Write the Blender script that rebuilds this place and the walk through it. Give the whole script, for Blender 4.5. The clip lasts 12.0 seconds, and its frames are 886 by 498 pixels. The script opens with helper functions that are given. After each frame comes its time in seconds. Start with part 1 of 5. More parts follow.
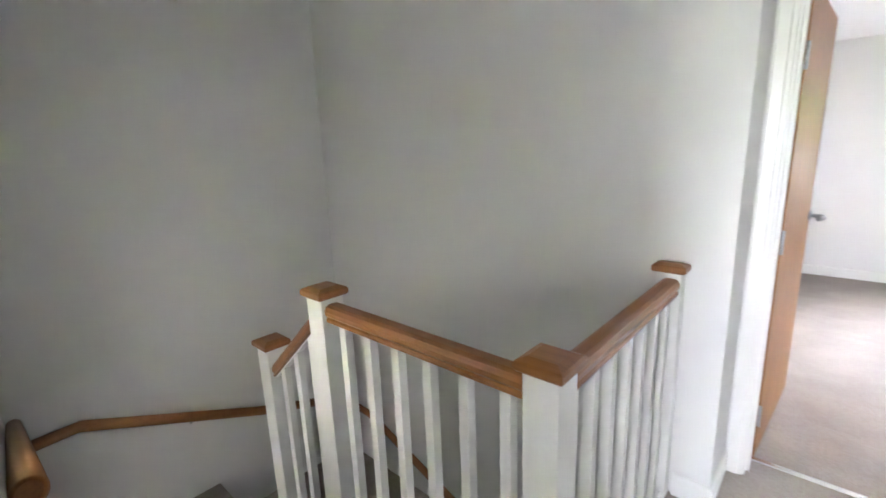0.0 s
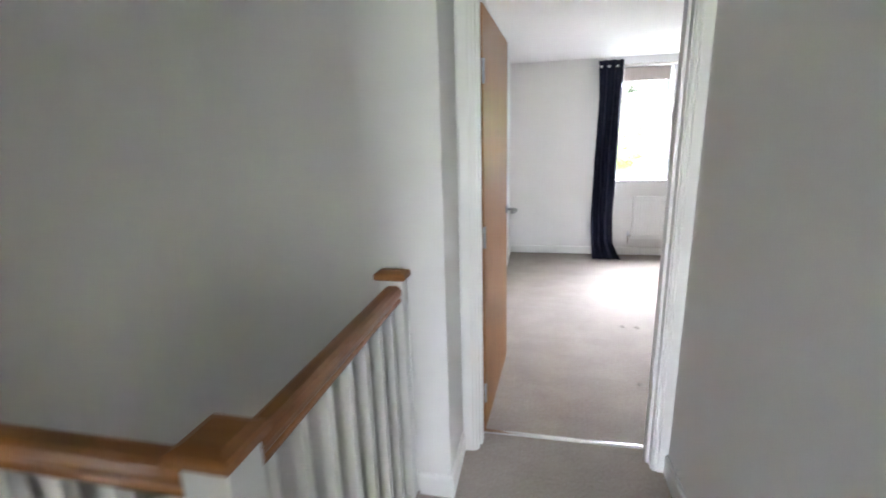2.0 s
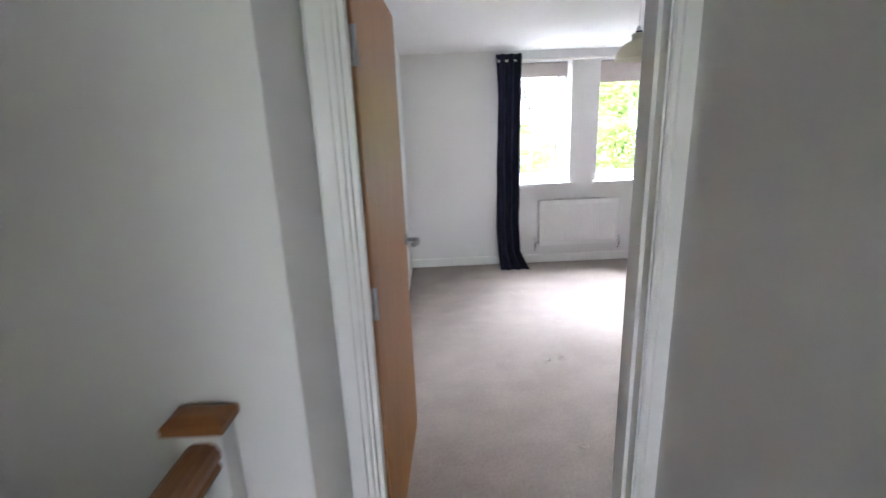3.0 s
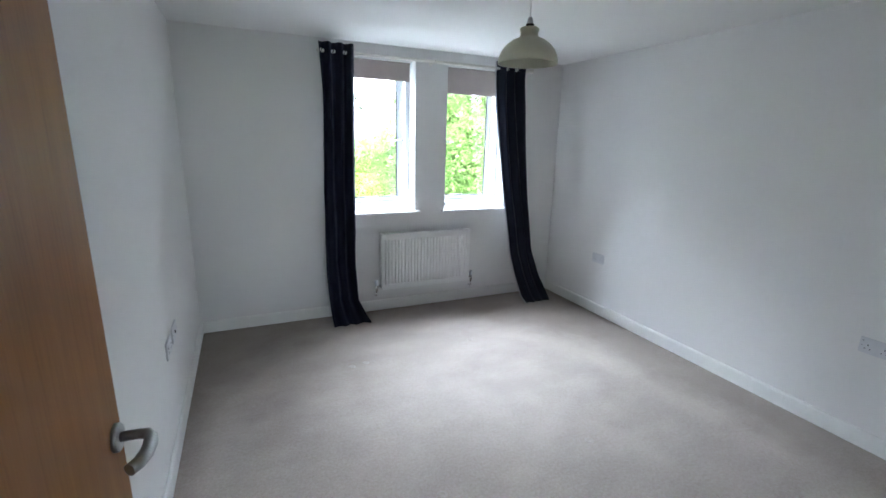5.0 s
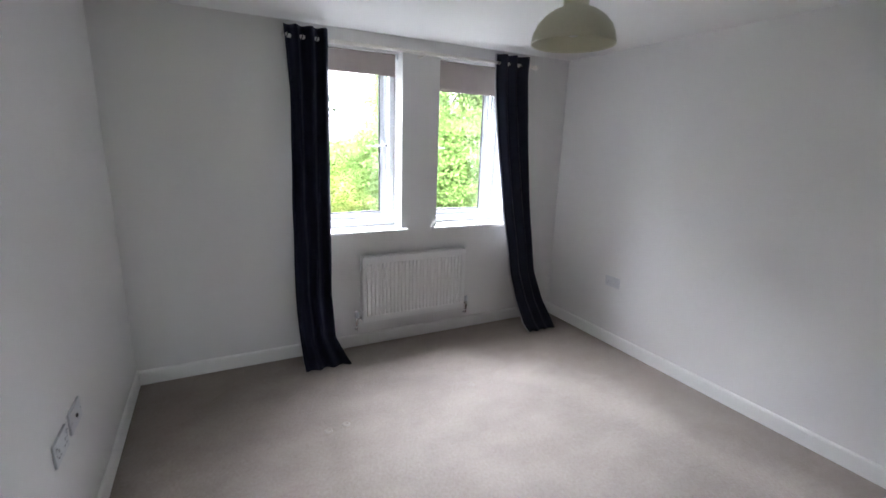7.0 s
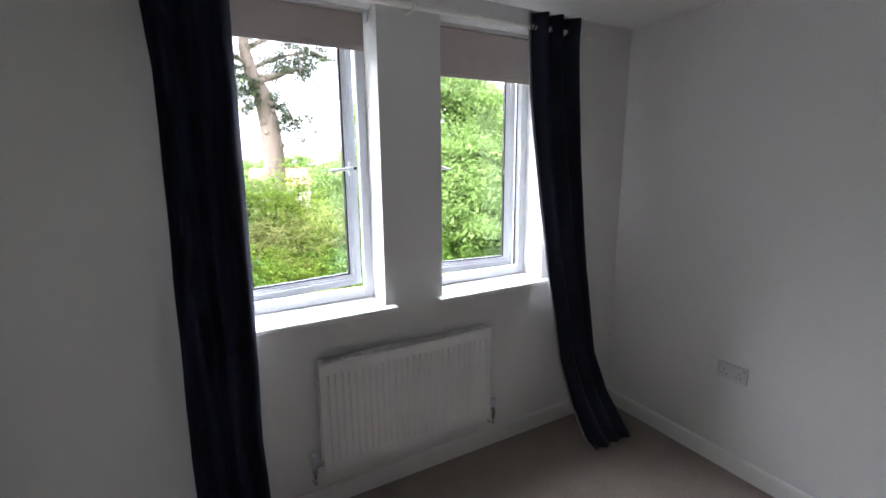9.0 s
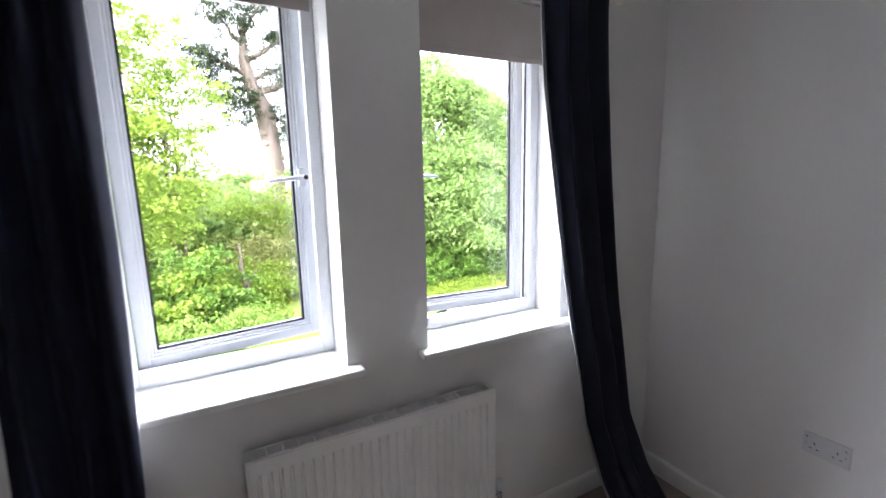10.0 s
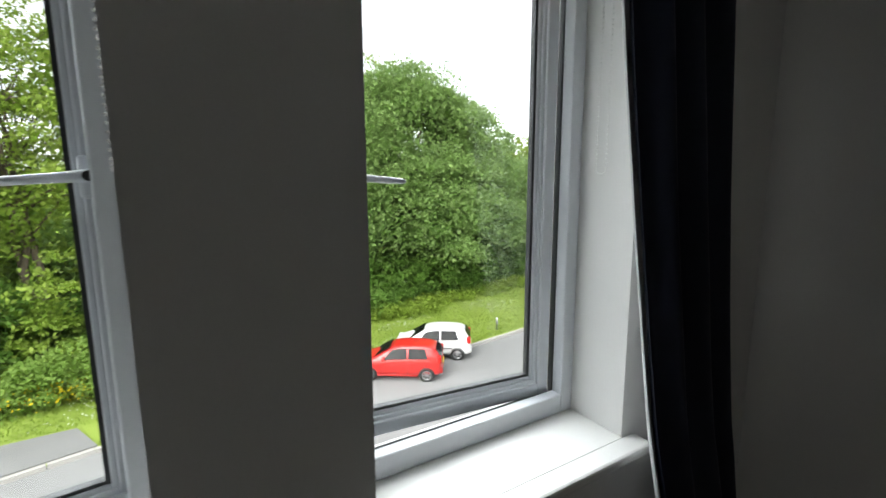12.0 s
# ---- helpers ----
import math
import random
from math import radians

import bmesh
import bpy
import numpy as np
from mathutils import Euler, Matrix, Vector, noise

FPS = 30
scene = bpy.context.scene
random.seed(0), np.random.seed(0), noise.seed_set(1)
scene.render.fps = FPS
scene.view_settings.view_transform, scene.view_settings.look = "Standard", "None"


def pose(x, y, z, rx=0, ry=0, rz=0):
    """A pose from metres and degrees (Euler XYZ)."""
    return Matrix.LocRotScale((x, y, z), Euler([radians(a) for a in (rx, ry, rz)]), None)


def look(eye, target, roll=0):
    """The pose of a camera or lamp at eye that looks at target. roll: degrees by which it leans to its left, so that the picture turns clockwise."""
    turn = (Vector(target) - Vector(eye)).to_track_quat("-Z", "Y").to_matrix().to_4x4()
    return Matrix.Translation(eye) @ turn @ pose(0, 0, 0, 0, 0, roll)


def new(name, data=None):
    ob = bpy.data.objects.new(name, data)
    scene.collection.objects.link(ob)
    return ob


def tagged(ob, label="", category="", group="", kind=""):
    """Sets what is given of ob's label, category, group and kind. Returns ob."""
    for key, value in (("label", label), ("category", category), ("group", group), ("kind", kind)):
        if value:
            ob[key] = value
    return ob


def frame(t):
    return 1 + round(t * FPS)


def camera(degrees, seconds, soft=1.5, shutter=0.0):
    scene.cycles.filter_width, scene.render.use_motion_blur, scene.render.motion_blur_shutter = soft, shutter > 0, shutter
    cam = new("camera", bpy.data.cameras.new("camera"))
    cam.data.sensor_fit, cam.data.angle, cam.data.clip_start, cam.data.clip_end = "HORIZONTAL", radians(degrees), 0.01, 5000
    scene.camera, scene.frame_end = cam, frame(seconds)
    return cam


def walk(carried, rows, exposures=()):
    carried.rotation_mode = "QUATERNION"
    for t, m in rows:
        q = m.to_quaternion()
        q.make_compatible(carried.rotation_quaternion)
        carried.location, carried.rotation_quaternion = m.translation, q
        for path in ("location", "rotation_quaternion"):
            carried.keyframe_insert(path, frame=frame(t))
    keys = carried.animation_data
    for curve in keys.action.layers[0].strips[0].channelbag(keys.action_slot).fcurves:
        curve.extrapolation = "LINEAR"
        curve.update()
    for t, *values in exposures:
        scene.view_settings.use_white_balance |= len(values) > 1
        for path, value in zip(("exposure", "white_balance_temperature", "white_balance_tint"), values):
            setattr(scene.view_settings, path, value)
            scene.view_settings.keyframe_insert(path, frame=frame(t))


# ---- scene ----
# camera and walk
cam = camera(90.2, 12.0, 1.5, 0.4)
PATH = [
    (0, (0.271, 0.252, 1.457), (-1.041, 1.696, 1.017), -2.3),
    (0.5, (0.294, 0.144, 1.454), (-0.802, 1.749, 0.982), -2.1),
    (1, (0.288, 0.102, 1.459), (-0.573, 1.838, 0.962), -2.3),
    (1.5, (0.292, 0.19, 1.463), (-0.404, 2.0, 0.972), -2.2),
    (2, (0.353, 0.517, 1.472), (-0.062, 2.414, 0.991), -1.8),
    (2.5, (0.368, 0.857, 1.507), (0.147, 2.78, 1.003), -2.1),
    (3, (0.309, 1.246, 1.517), (0.336, 3.181, 1.011), -2.3),
    (3.2, (0.324, 1.388, 1.527), (0.465, 3.315, 1.008), -1.7),
    (4.8, (0.405, 2.389, 1.57), (1.179, 4.17, 1.092), 1.2),
    (5, (0.412, 2.426, 1.579), (1.21, 4.196, 1.098), 1.5),
    (5.5, (0.419, 2.472, 1.578), (1.247, 4.229, 1.1), 1.4),
    (6, (0.421, 2.546, 1.572), (1.295, 4.28, 1.095), 1.2),
    (6.5, (0.471, 2.775, 1.573), (1.377, 4.492, 1.094), 1.7),
    (7, (0.551, 3.051, 1.597), (1.447, 4.777, 1.131), 1.8),
    (7.2, (0.566, 3.181, 1.594), (1.484, 4.902, 1.152), 1.3),
    (8.8, (1.093, 4.238, 1.6), (2.013, 5.969, 1.202), -0.9),
    (9, (1.115, 4.378, 1.594), (2.061, 6.097, 1.205), -0.5),
    (9.5, (1.267, 4.628, 1.563), (2.219, 6.346, 1.184), -1.1),
    (10, (1.458, 4.858, 1.575), (2.395, 6.591, 1.229), -1.2),
    (10.5, (1.61, 5.097, 1.56), (2.55, 6.821, 1.18), -0.4),
    (11, (1.724, 5.373, 1.548), (2.683, 7.096, 1.214), -0.7),
    (11.5, (1.815, 5.546, 1.547), (2.776, 7.27, 1.224), -0.2),
    (12, (1.89, 5.62, 1.554), (2.917, 7.31, 1.254), -0.2),
]
walk(cam, [(t, look(eye, target, roll)) for t, eye, target, roll in PATH],
     [(0.0, 5.75, 6100, 20), (0.5, 5.3, 5950, 16), (1.0, 5.2, 5950, 16), (1.5, 5.2, 6100, 19), (2.2, 5.0, 6050, 17), (3.0, 4.5, 6000, 19), (5.0, 3.75, 5600, 11), (6.0, 3.65, 5800, 14), (6.5, 3.5, 5850, 15), (7.0, 3.45, 6050, 18), (9.0, 2.6, 6150, 18), (10.0, 2.85, 6150, 20), (10.5, 2.35, 6200, 16), (11.0, 1.4, 6300, 10), (11.5, 0.95, 6400, 9), (12.0, 0.85, 6500, 8)])

# world: an overcast sky
world = bpy.data.worlds.new("world")
scene.world = world
world.use_nodes = True
wn = world.node_tree
wn.nodes.clear()
sky = wn.nodes.new("ShaderNodeTexSky")
sky.sky_type = "NISHITA"
sky.sun_disc = False
sky.sun_elevation, sky.sun_rotation = radians(38), radians(238)
sky.dust_density, sky.air_density = 1.5, 1.0
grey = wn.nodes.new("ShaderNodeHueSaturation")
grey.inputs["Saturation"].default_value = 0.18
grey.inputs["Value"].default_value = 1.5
back = wn.nodes.new("ShaderNodeBackground")
back.inputs["Strength"].default_value = 0.15
wout = wn.nodes.new("ShaderNodeOutputWorld")
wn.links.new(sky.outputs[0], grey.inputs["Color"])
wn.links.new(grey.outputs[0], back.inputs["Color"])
wn.links.new(back.outputs[0], wout.inputs[0])
sun = new("sun", bpy.data.lights.new("sun", "SUN"))
sun.data.energy, sun.data.angle, sun.data.color = 1.0, radians(45), (1.0, 0.97, 0.92)
sun.matrix_world = look((-26, -16, 26), (0, 0, 0))

# fill lamp added in an unseen opening at the landing's end, behind the walk
south_light = new("landing_fill_light", bpy.data.lights.new("landing_fill_light", "AREA"))
south_light.data.shape, south_light.data.size, south_light.data.size_y = "RECTANGLE", 0.7, 1.2
south_light.data.energy = 1.75
south_light.data.color = (0.93, 0.97, 1.0)
south_light.matrix_world = look((0.49, -4.05, 1.5), (0.3, 1.5, 1.2))


# area lamp added above the view, boosting daylight through the two windows
day = new("sky_boost_light", bpy.data.lights.new("sky_boost_light", "AREA"))
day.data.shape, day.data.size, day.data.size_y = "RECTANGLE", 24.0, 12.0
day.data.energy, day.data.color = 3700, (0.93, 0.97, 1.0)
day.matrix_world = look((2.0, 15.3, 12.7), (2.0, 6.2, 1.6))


# ---- materials ----
def material(name):
    m = bpy.data.materials.new(name)
    m.use_nodes = True
    return m, m.node_tree, m.node_tree.nodes["Principled BSDF"]


def node(tree, kind, **values):
    n = tree.nodes.new(kind)
    for key, value in values.items():
        n.inputs[key.replace("_", " ")].default_value = value
    return n


def coords(tree, stretch=(1, 1, 1), kind="Object"):
    c = tree.nodes.new("ShaderNodeTexCoord")
    m = tree.nodes.new("ShaderNodeMapping")
    m.inputs["Scale"].default_value = stretch
    tree.links.new(c.outputs[kind], m.inputs["Vector"])
    return m.outputs["Vector"]


def ramp(tree, source, a, b, lo=0.3, hi=0.7):
    r = tree.nodes.new("ShaderNodeValToRGB")
    r.color_ramp.elements[0].position, r.color_ramp.elements[1].position = lo, hi
    r.color_ramp.elements[0].color, r.color_ramp.elements[1].color = (*a, 1), (*b, 1)
    tree.links.new(source, r.inputs["Fac"])
    return r.outputs["Color"]


def mixed(tree, a, b, fac):
    m = tree.nodes.new("ShaderNodeMix")
    m.data_type, m.blend_type = "RGBA", "MIX"
    tree.links.new(a, m.inputs[6]), tree.links.new(b, m.inputs[7])
    if isinstance(fac, float):
        m.inputs[0].default_value = fac
    else:
        tree.links.new(fac, m.inputs[0])
    return m.outputs[2]


def noise_of(tree, vector, scale, detail=4.0, rough=0.55):
    n = node(tree, "ShaderNodeTexNoise", Scale=scale, Detail=detail, Roughness=rough)
    tree.links.new(vector, n.inputs["Vector"])
    return n.outputs["Fac"]


def bumped(tree, shader, height, strength, distance=0.01):
    b = node(tree, "ShaderNodeBump", Strength=strength, Distance=distance)
    tree.links.new(height, b.inputs["Height"])
    tree.links.new(b.outputs["Normal"], shader.inputs["Normal"])


def surface(name, a, b, scale=6.0, rough=0.6, fine=60.0, bump=0.1, distance=0.002, metal=0.0, stretch=(1, 1, 1), coat=0.0, spec=0.5):
    """A surface that wanders between two colours at a coarse and a fine scale, with fine relief."""
    m, t, s = material(name)
    v = coords(t, stretch)
    coarse, grain = noise_of(t, v, scale), noise_of(t, v, fine, 3.0)
    add = t.nodes.new("ShaderNodeMath")
    add.operation = "MULTIPLY_ADD"
    add.inputs[1].default_value = 0.4
    t.links.new(grain, add.inputs[0])
    scaled = t.nodes.new("ShaderNodeMath")
    scaled.operation = "MULTIPLY"
    scaled.inputs[1].default_value = 0.6
    t.links.new(coarse, scaled.inputs[0])
    t.links.new(scaled.outputs[0], add.inputs[2])
    t.links.new(ramp(t, add.outputs[0], a, b), s.inputs["Base Color"])
    s.inputs["Roughness"].default_value, s.inputs["Metallic"].default_value = rough, metal
    s.inputs["Coat Weight"].default_value, s.inputs["Specular IOR Level"].default_value = coat, spec
    if bump:
        bumped(t, s, grain, bump, distance)
    return m


def leaf_material(name, a, b, through_light=0.45):
    m, t, s = material(name)
    g = t.nodes.new("ShaderNodeNewGeometry")
    clump = noise_of(t, coords(t), 0.9, 2.0, 0.5)
    blend = t.nodes.new("ShaderNodeMath")
    blend.operation = "MULTIPLY_ADD"
    blend.inputs[1].default_value = 0.45
    t.links.new(g.outputs["Random Per Island"], blend.inputs[0])
    t.links.new(clump, blend.inputs[2])
    colour = ramp(t, blend.outputs[0], a, b, 0.40, 1.02)
    t.links.new(colour, s.inputs["Base Color"])
    s.inputs["Roughness"].default_value, s.inputs["Specular IOR Level"].default_value = 0.6, 0.15
    trans = t.nodes.new("ShaderNodeBsdfTranslucent")
    t.links.new(colour, trans.inputs["Color"])
    mix = t.nodes.new("ShaderNodeMixShader")
    mix.inputs[0].default_value = through_light
    t.links.new(s.outputs[0], mix.inputs[1]), t.links.new(trans.outputs[0], mix.inputs[2])
    t.links.new(mix.outputs[0], t.nodes["Material Output"].inputs["Surface"])
    return m


def wood_material(name, a, b, along, rough=0.35, coat=0.25, spec=0.5):
    """Oak: grain lines drawn out along one axis, with pores."""
    m, t, s = material(name)
    stretch = [14.0, 14.0, 14.0]
    stretch["xyz".index(along)] = 0.9
    v = coords(t, stretch)
    lines = noise_of(t, v, 2.2, 6.0, 0.6)
    fine = [60.0, 60.0, 60.0]
    fine["xyz".index(along)] = 2.0
    pores = noise_of(t, coords(t, fine), 3.0, 2.0)
    broad = noise_of(t, coords(t, (1.5, 1.5, 0.6)), 1.5, 2.0)
    one = ramp(t, lines, a, b, 0.3, 0.7)
    two = ramp(t, pores, tuple(c * 0.88 for c in a), b, 0.25, 0.55)
    c = mixed(t, one, two, 0.4)
    t.links.new(mixed(t, c, ramp(t, broad, tuple(v * 0.85 for v in a), b), 0.25), s.inputs["Base Color"])
    s.inputs["Roughness"].default_value, s.inputs["Coat Weight"].default_value = rough, coat
    s.inputs["Specular IOR Level"].default_value = spec
    s.inputs["Coat Roughness"].default_value = 0.25
    bumped(t, s, pores, 0.08, 0.001)
    return m


WALL = surface("wall_paint", (0.74, 0.735, 0.72), (0.79, 0.785, 0.77), 1.2, 0.85, 220.0, 0.12, 0.0006)
CEILING = surface("ceiling_paint", (0.79, 0.79, 0.775), (0.83, 0.83, 0.815), 1.0, 0.9, 220.0, 0.1, 0.0006)
GLOSS = surface("white_gloss_paint", (0.80, 0.80, 0.775), (0.84, 0.84, 0.82), 3.0, 0.32, 90.0, 0.05, 0.0006)
UPVC = surface("white_upvc", (0.66, 0.685, 0.72), (0.71, 0.735, 0.765), 3.0, 0.28, 60.0, 0.02, 0.0004)
ENAMEL = surface("radiator_enamel", (0.80, 0.80, 0.79), (0.84, 0.84, 0.83), 4.0, 0.3, 90.0, 0.03, 0.0004)
PLASTIC = surface("socket_plastic", (0.60, 0.61, 0.63), (0.66, 0.67, 0.69), 8.0, 0.35, 90.0, 0.02, 0.0003)
SLOT = surface("dark_slot", (0.02, 0.02, 0.02), (0.035, 0.035, 0.035), 20.0, 0.6, 90.0, 0.0)
GASKET = surface("black_gasket", (0.02, 0.022, 0.025), (0.035, 0.036, 0.04), 20.0, 0.55, 200.0, 0.05)
CHROME = surface("chrome", (0.78, 0.78, 0.78), (0.86, 0.86, 0.86), 9.0, 0.16, 90.0, 0.0, 0.0, 1.0)
STEEL = surface("satin_steel", (0.36, 0.37, 0.38), (0.46, 0.47, 0.48), 30.0, 0.36, 300.0, 0.05, 0.0003, 1.0)
OAK_Z = wood_material("oak_upright", (0.235, 0.092, 0.019), (0.365, 0.166, 0.042), "z", 0.5, 0.0, 0.28)
OAK_X = wood_material("oak_rail_x", (0.20, 0.070, 0.015), (0.34, 0.134, 0.033), "x", 0.42, 0.1)
OAK_Y = wood_material("oak_rail_y", (0.20, 0.070, 0.015), (0.34, 0.134, 0.033), "y", 0.42, 0.1)
OAK_EDGE = wood_material("oak_edge", (0.21, 0.082, 0.024), (0.33, 0.145, 0.048), "z", 0.5, 0.1)
CURTAIN = surface("navy_black_cloth", (0.0040, 0.0054, 0.0155), (0.0095, 0.0125, 0.034), 8.0, 0.7, 900.0, 0.25, 0.0006, spec=0.32)
LINING = surface("curtain_lining", (0.55, 0.55, 0.56), (0.66, 0.66, 0.67), 8.0, 0.8, 700.0, 0.2, 0.0005)
BLIND = surface("blind_cloth", (0.43, 0.375, 0.35), (0.50, 0.445, 0.415), 6.0, 0.85, 800.0, 0.25, 0.0005)
POLE = surface("cream_pole", (0.74, 0.72, 0.66), (0.80, 0.78, 0.72), 6.0, 0.4, 90.0, 0.02)
SHADE = surface("cream_metal_shade", (0.60, 0.585, 0.44), (0.66, 0.645, 0.50), 5.0, 0.42, 120.0, 0.04, 0.0005)
STRING = surface("white_cord", (0.75, 0.75, 0.73), (0.8, 0.8, 0.78), 9.0, 0.6, 90.0, 0.0)
BRICK = surface("outer_render", (0.30, 0.22, 0.17), (0.40, 0.29, 0.22), 2.0, 0.9, 60.0, 0.3, 0.004)
# diffuser for the unseen panes that are added to light the stairs
FROST, frost_tree, _ = material("light_diffuser")
frost = frost_tree.nodes.new("ShaderNodeBsdfTranslucent")
frost.inputs["Color"].default_value = (0.82, 0.80, 0.79, 1)
frost_tree.links.new(frost.outputs[0], frost_tree.nodes["Material Output"].inputs["Surface"])
BULB = surface("bulb_glass", (0.75, 0.75, 0.72), (0.8, 0.8, 0.78), 9.0, 0.3, 90.0, 0.0)


def carpet_material(name, rimmed):
    m, t, s = material(name)
    v = coords(t)
    pile = noise_of(t, v, 420.0, 2.0)
    tuft = noise_of(t, v, 70.0, 3.0)
    brush = noise_of(t, coords(t, (1.0, 1.35, 1.0)), 2.6, 5.0, 0.62)
    broad = noise_of(t, coords(t, (1.0, 0.8, 1.0)), 0.9, 3.0)
    base = ramp(t, brush, (0.275, 0.230, 0.192), (0.41, 0.355, 0.305), 0.39, 0.61)
    worn = ramp(t, broad, (0.275, 0.236, 0.204), (0.41, 0.364, 0.322), 0.40, 0.62)
    flecks = ramp(t, tuft, (0.245, 0.203, 0.169), (0.46, 0.402, 0.351), 0.3, 0.7)
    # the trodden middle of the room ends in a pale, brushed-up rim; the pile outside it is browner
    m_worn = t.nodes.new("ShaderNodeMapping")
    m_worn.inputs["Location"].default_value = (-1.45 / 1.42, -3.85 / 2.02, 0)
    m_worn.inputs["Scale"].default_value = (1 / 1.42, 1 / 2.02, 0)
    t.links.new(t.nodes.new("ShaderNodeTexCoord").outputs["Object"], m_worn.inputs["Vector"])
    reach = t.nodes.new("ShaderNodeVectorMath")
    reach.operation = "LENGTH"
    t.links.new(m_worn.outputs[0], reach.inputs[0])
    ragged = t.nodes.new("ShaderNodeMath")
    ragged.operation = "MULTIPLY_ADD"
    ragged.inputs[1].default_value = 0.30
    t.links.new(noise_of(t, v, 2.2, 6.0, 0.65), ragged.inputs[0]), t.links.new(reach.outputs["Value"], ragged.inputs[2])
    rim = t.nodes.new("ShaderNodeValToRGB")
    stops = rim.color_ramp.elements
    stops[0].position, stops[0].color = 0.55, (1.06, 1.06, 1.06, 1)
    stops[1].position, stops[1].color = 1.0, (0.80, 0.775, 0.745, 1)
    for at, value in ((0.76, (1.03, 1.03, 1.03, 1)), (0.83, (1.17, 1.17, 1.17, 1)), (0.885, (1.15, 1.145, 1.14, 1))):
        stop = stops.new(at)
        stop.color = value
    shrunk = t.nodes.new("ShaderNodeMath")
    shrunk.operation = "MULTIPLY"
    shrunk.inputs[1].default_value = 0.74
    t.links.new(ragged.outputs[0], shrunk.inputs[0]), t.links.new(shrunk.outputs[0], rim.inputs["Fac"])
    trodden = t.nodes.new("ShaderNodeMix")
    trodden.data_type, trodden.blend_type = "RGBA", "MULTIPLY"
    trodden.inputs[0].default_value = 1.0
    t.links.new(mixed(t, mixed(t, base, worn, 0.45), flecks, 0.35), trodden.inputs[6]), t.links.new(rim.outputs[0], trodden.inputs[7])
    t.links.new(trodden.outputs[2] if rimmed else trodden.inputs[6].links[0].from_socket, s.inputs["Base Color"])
    s.inputs["Roughness"].default_value, s.inputs["Specular IOR Level"].default_value = 0.95, 0.1
    s.inputs["Sheen Weight"].default_value, s.inputs["Sheen Roughness"].default_value = 0.25, 0.6
    add = t.nodes.new("ShaderNodeMath")
    add.operation = "ADD"
    t.links.new(pile, add.inputs[0]), t.links.new(brush, add.inputs[1])
    bumped(t, s, add.outputs[0], 0.5, 0.006)
    return m


CURTAIN.node_tree.nodes["Principled BSDF"].inputs["Sheen Weight"].default_value = 0.06
CURTAIN.node_tree.nodes["Principled BSDF"].inputs["Sheen Tint"].default_value = (0.5, 0.6, 1.0, 1)
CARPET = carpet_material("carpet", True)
LANDING_CARPET = carpet_material("landing_carpet", False)


def glass_material(name, tint=(1, 1, 1), rough=0.0):
    m, t, s = material(name)
    s.inputs["Base Color"].default_value = (*tint, 1)
    s.inputs["Roughness"].default_value, s.inputs["Transmission Weight"].default_value, s.inputs["IOR"].default_value = rough, 1.0, 1.45
    return m


GLASS = glass_material("window_glass", (0.97, 0.99, 0.98))
GRASS = surface("lawn", (0.185, 0.26, 0.032), (0.29, 0.375, 0.06), 0.5, 0.9, 22.0, 0.8, 0.05)
ASPHALT = surface("asphalt", (0.19, 0.186, 0.182), (0.265, 0.26, 0.255), 0.35, 0.9, 40.0, 0.4, 0.01)
PATHING = surface("path_asphalt", (0.17, 0.167, 0.162), (0.24, 0.236, 0.23), 0.6, 0.9, 40.0, 0.4, 0.01)
KERB = surface("kerb_concrete", (0.36, 0.34, 0.31), (0.48, 0.46, 0.42), 1.5, 0.85, 50.0, 0.3, 0.004)
BARK = surface("bark", (0.10, 0.075, 0.055), (0.21, 0.165, 0.125), 3.0, 0.95, 14.0, 1.0, 0.04, stretch=(1, 1, 0.3))
PINE_BARK = surface("pine_bark", (0.15, 0.115, 0.095), (0.31, 0.25, 0.215), 2.0, 0.95, 7.0, 1.0, 0.08, stretch=(1, 1, 0.3))
LEAF_MAPLE = leaf_material("maple_leaf", (0.21, 0.33, 0.095), (0.39, 0.54, 0.20), 0.5)
LEAF_LIGHT = leaf_material("spring_leaf", (0.22, 0.34, 0.05), (0.42, 0.54, 0.11), 0.5)
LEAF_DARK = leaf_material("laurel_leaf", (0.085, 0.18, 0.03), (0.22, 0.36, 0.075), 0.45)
LEAF_BUSH = leaf_material("bramble_leaf", (0.16, 0.27, 0.05), (0.32, 0.46, 0.11))
LEAF_DRY = leaf_material("dry_shrub_leaf", (0.28, 0.31, 0.10), (0.48, 0.48, 0.20))
NEEDLE = leaf_material("pine_needle", (0.022, 0.04, 0.018), (0.055, 0.08, 0.035), 0.2)
GRASS_BLADE = leaf_material("grass_blade", (0.19, 0.28, 0.035), (0.31, 0.42, 0.07))
PETAL = leaf_material("yellow_petal", (0.55, 0.42, 0.01), (0.7, 0.55, 0.03), 0.3)
DAISY = leaf_material("white_petal", (0.6, 0.6, 0.55), (0.75, 0.75, 0.7), 0.3)


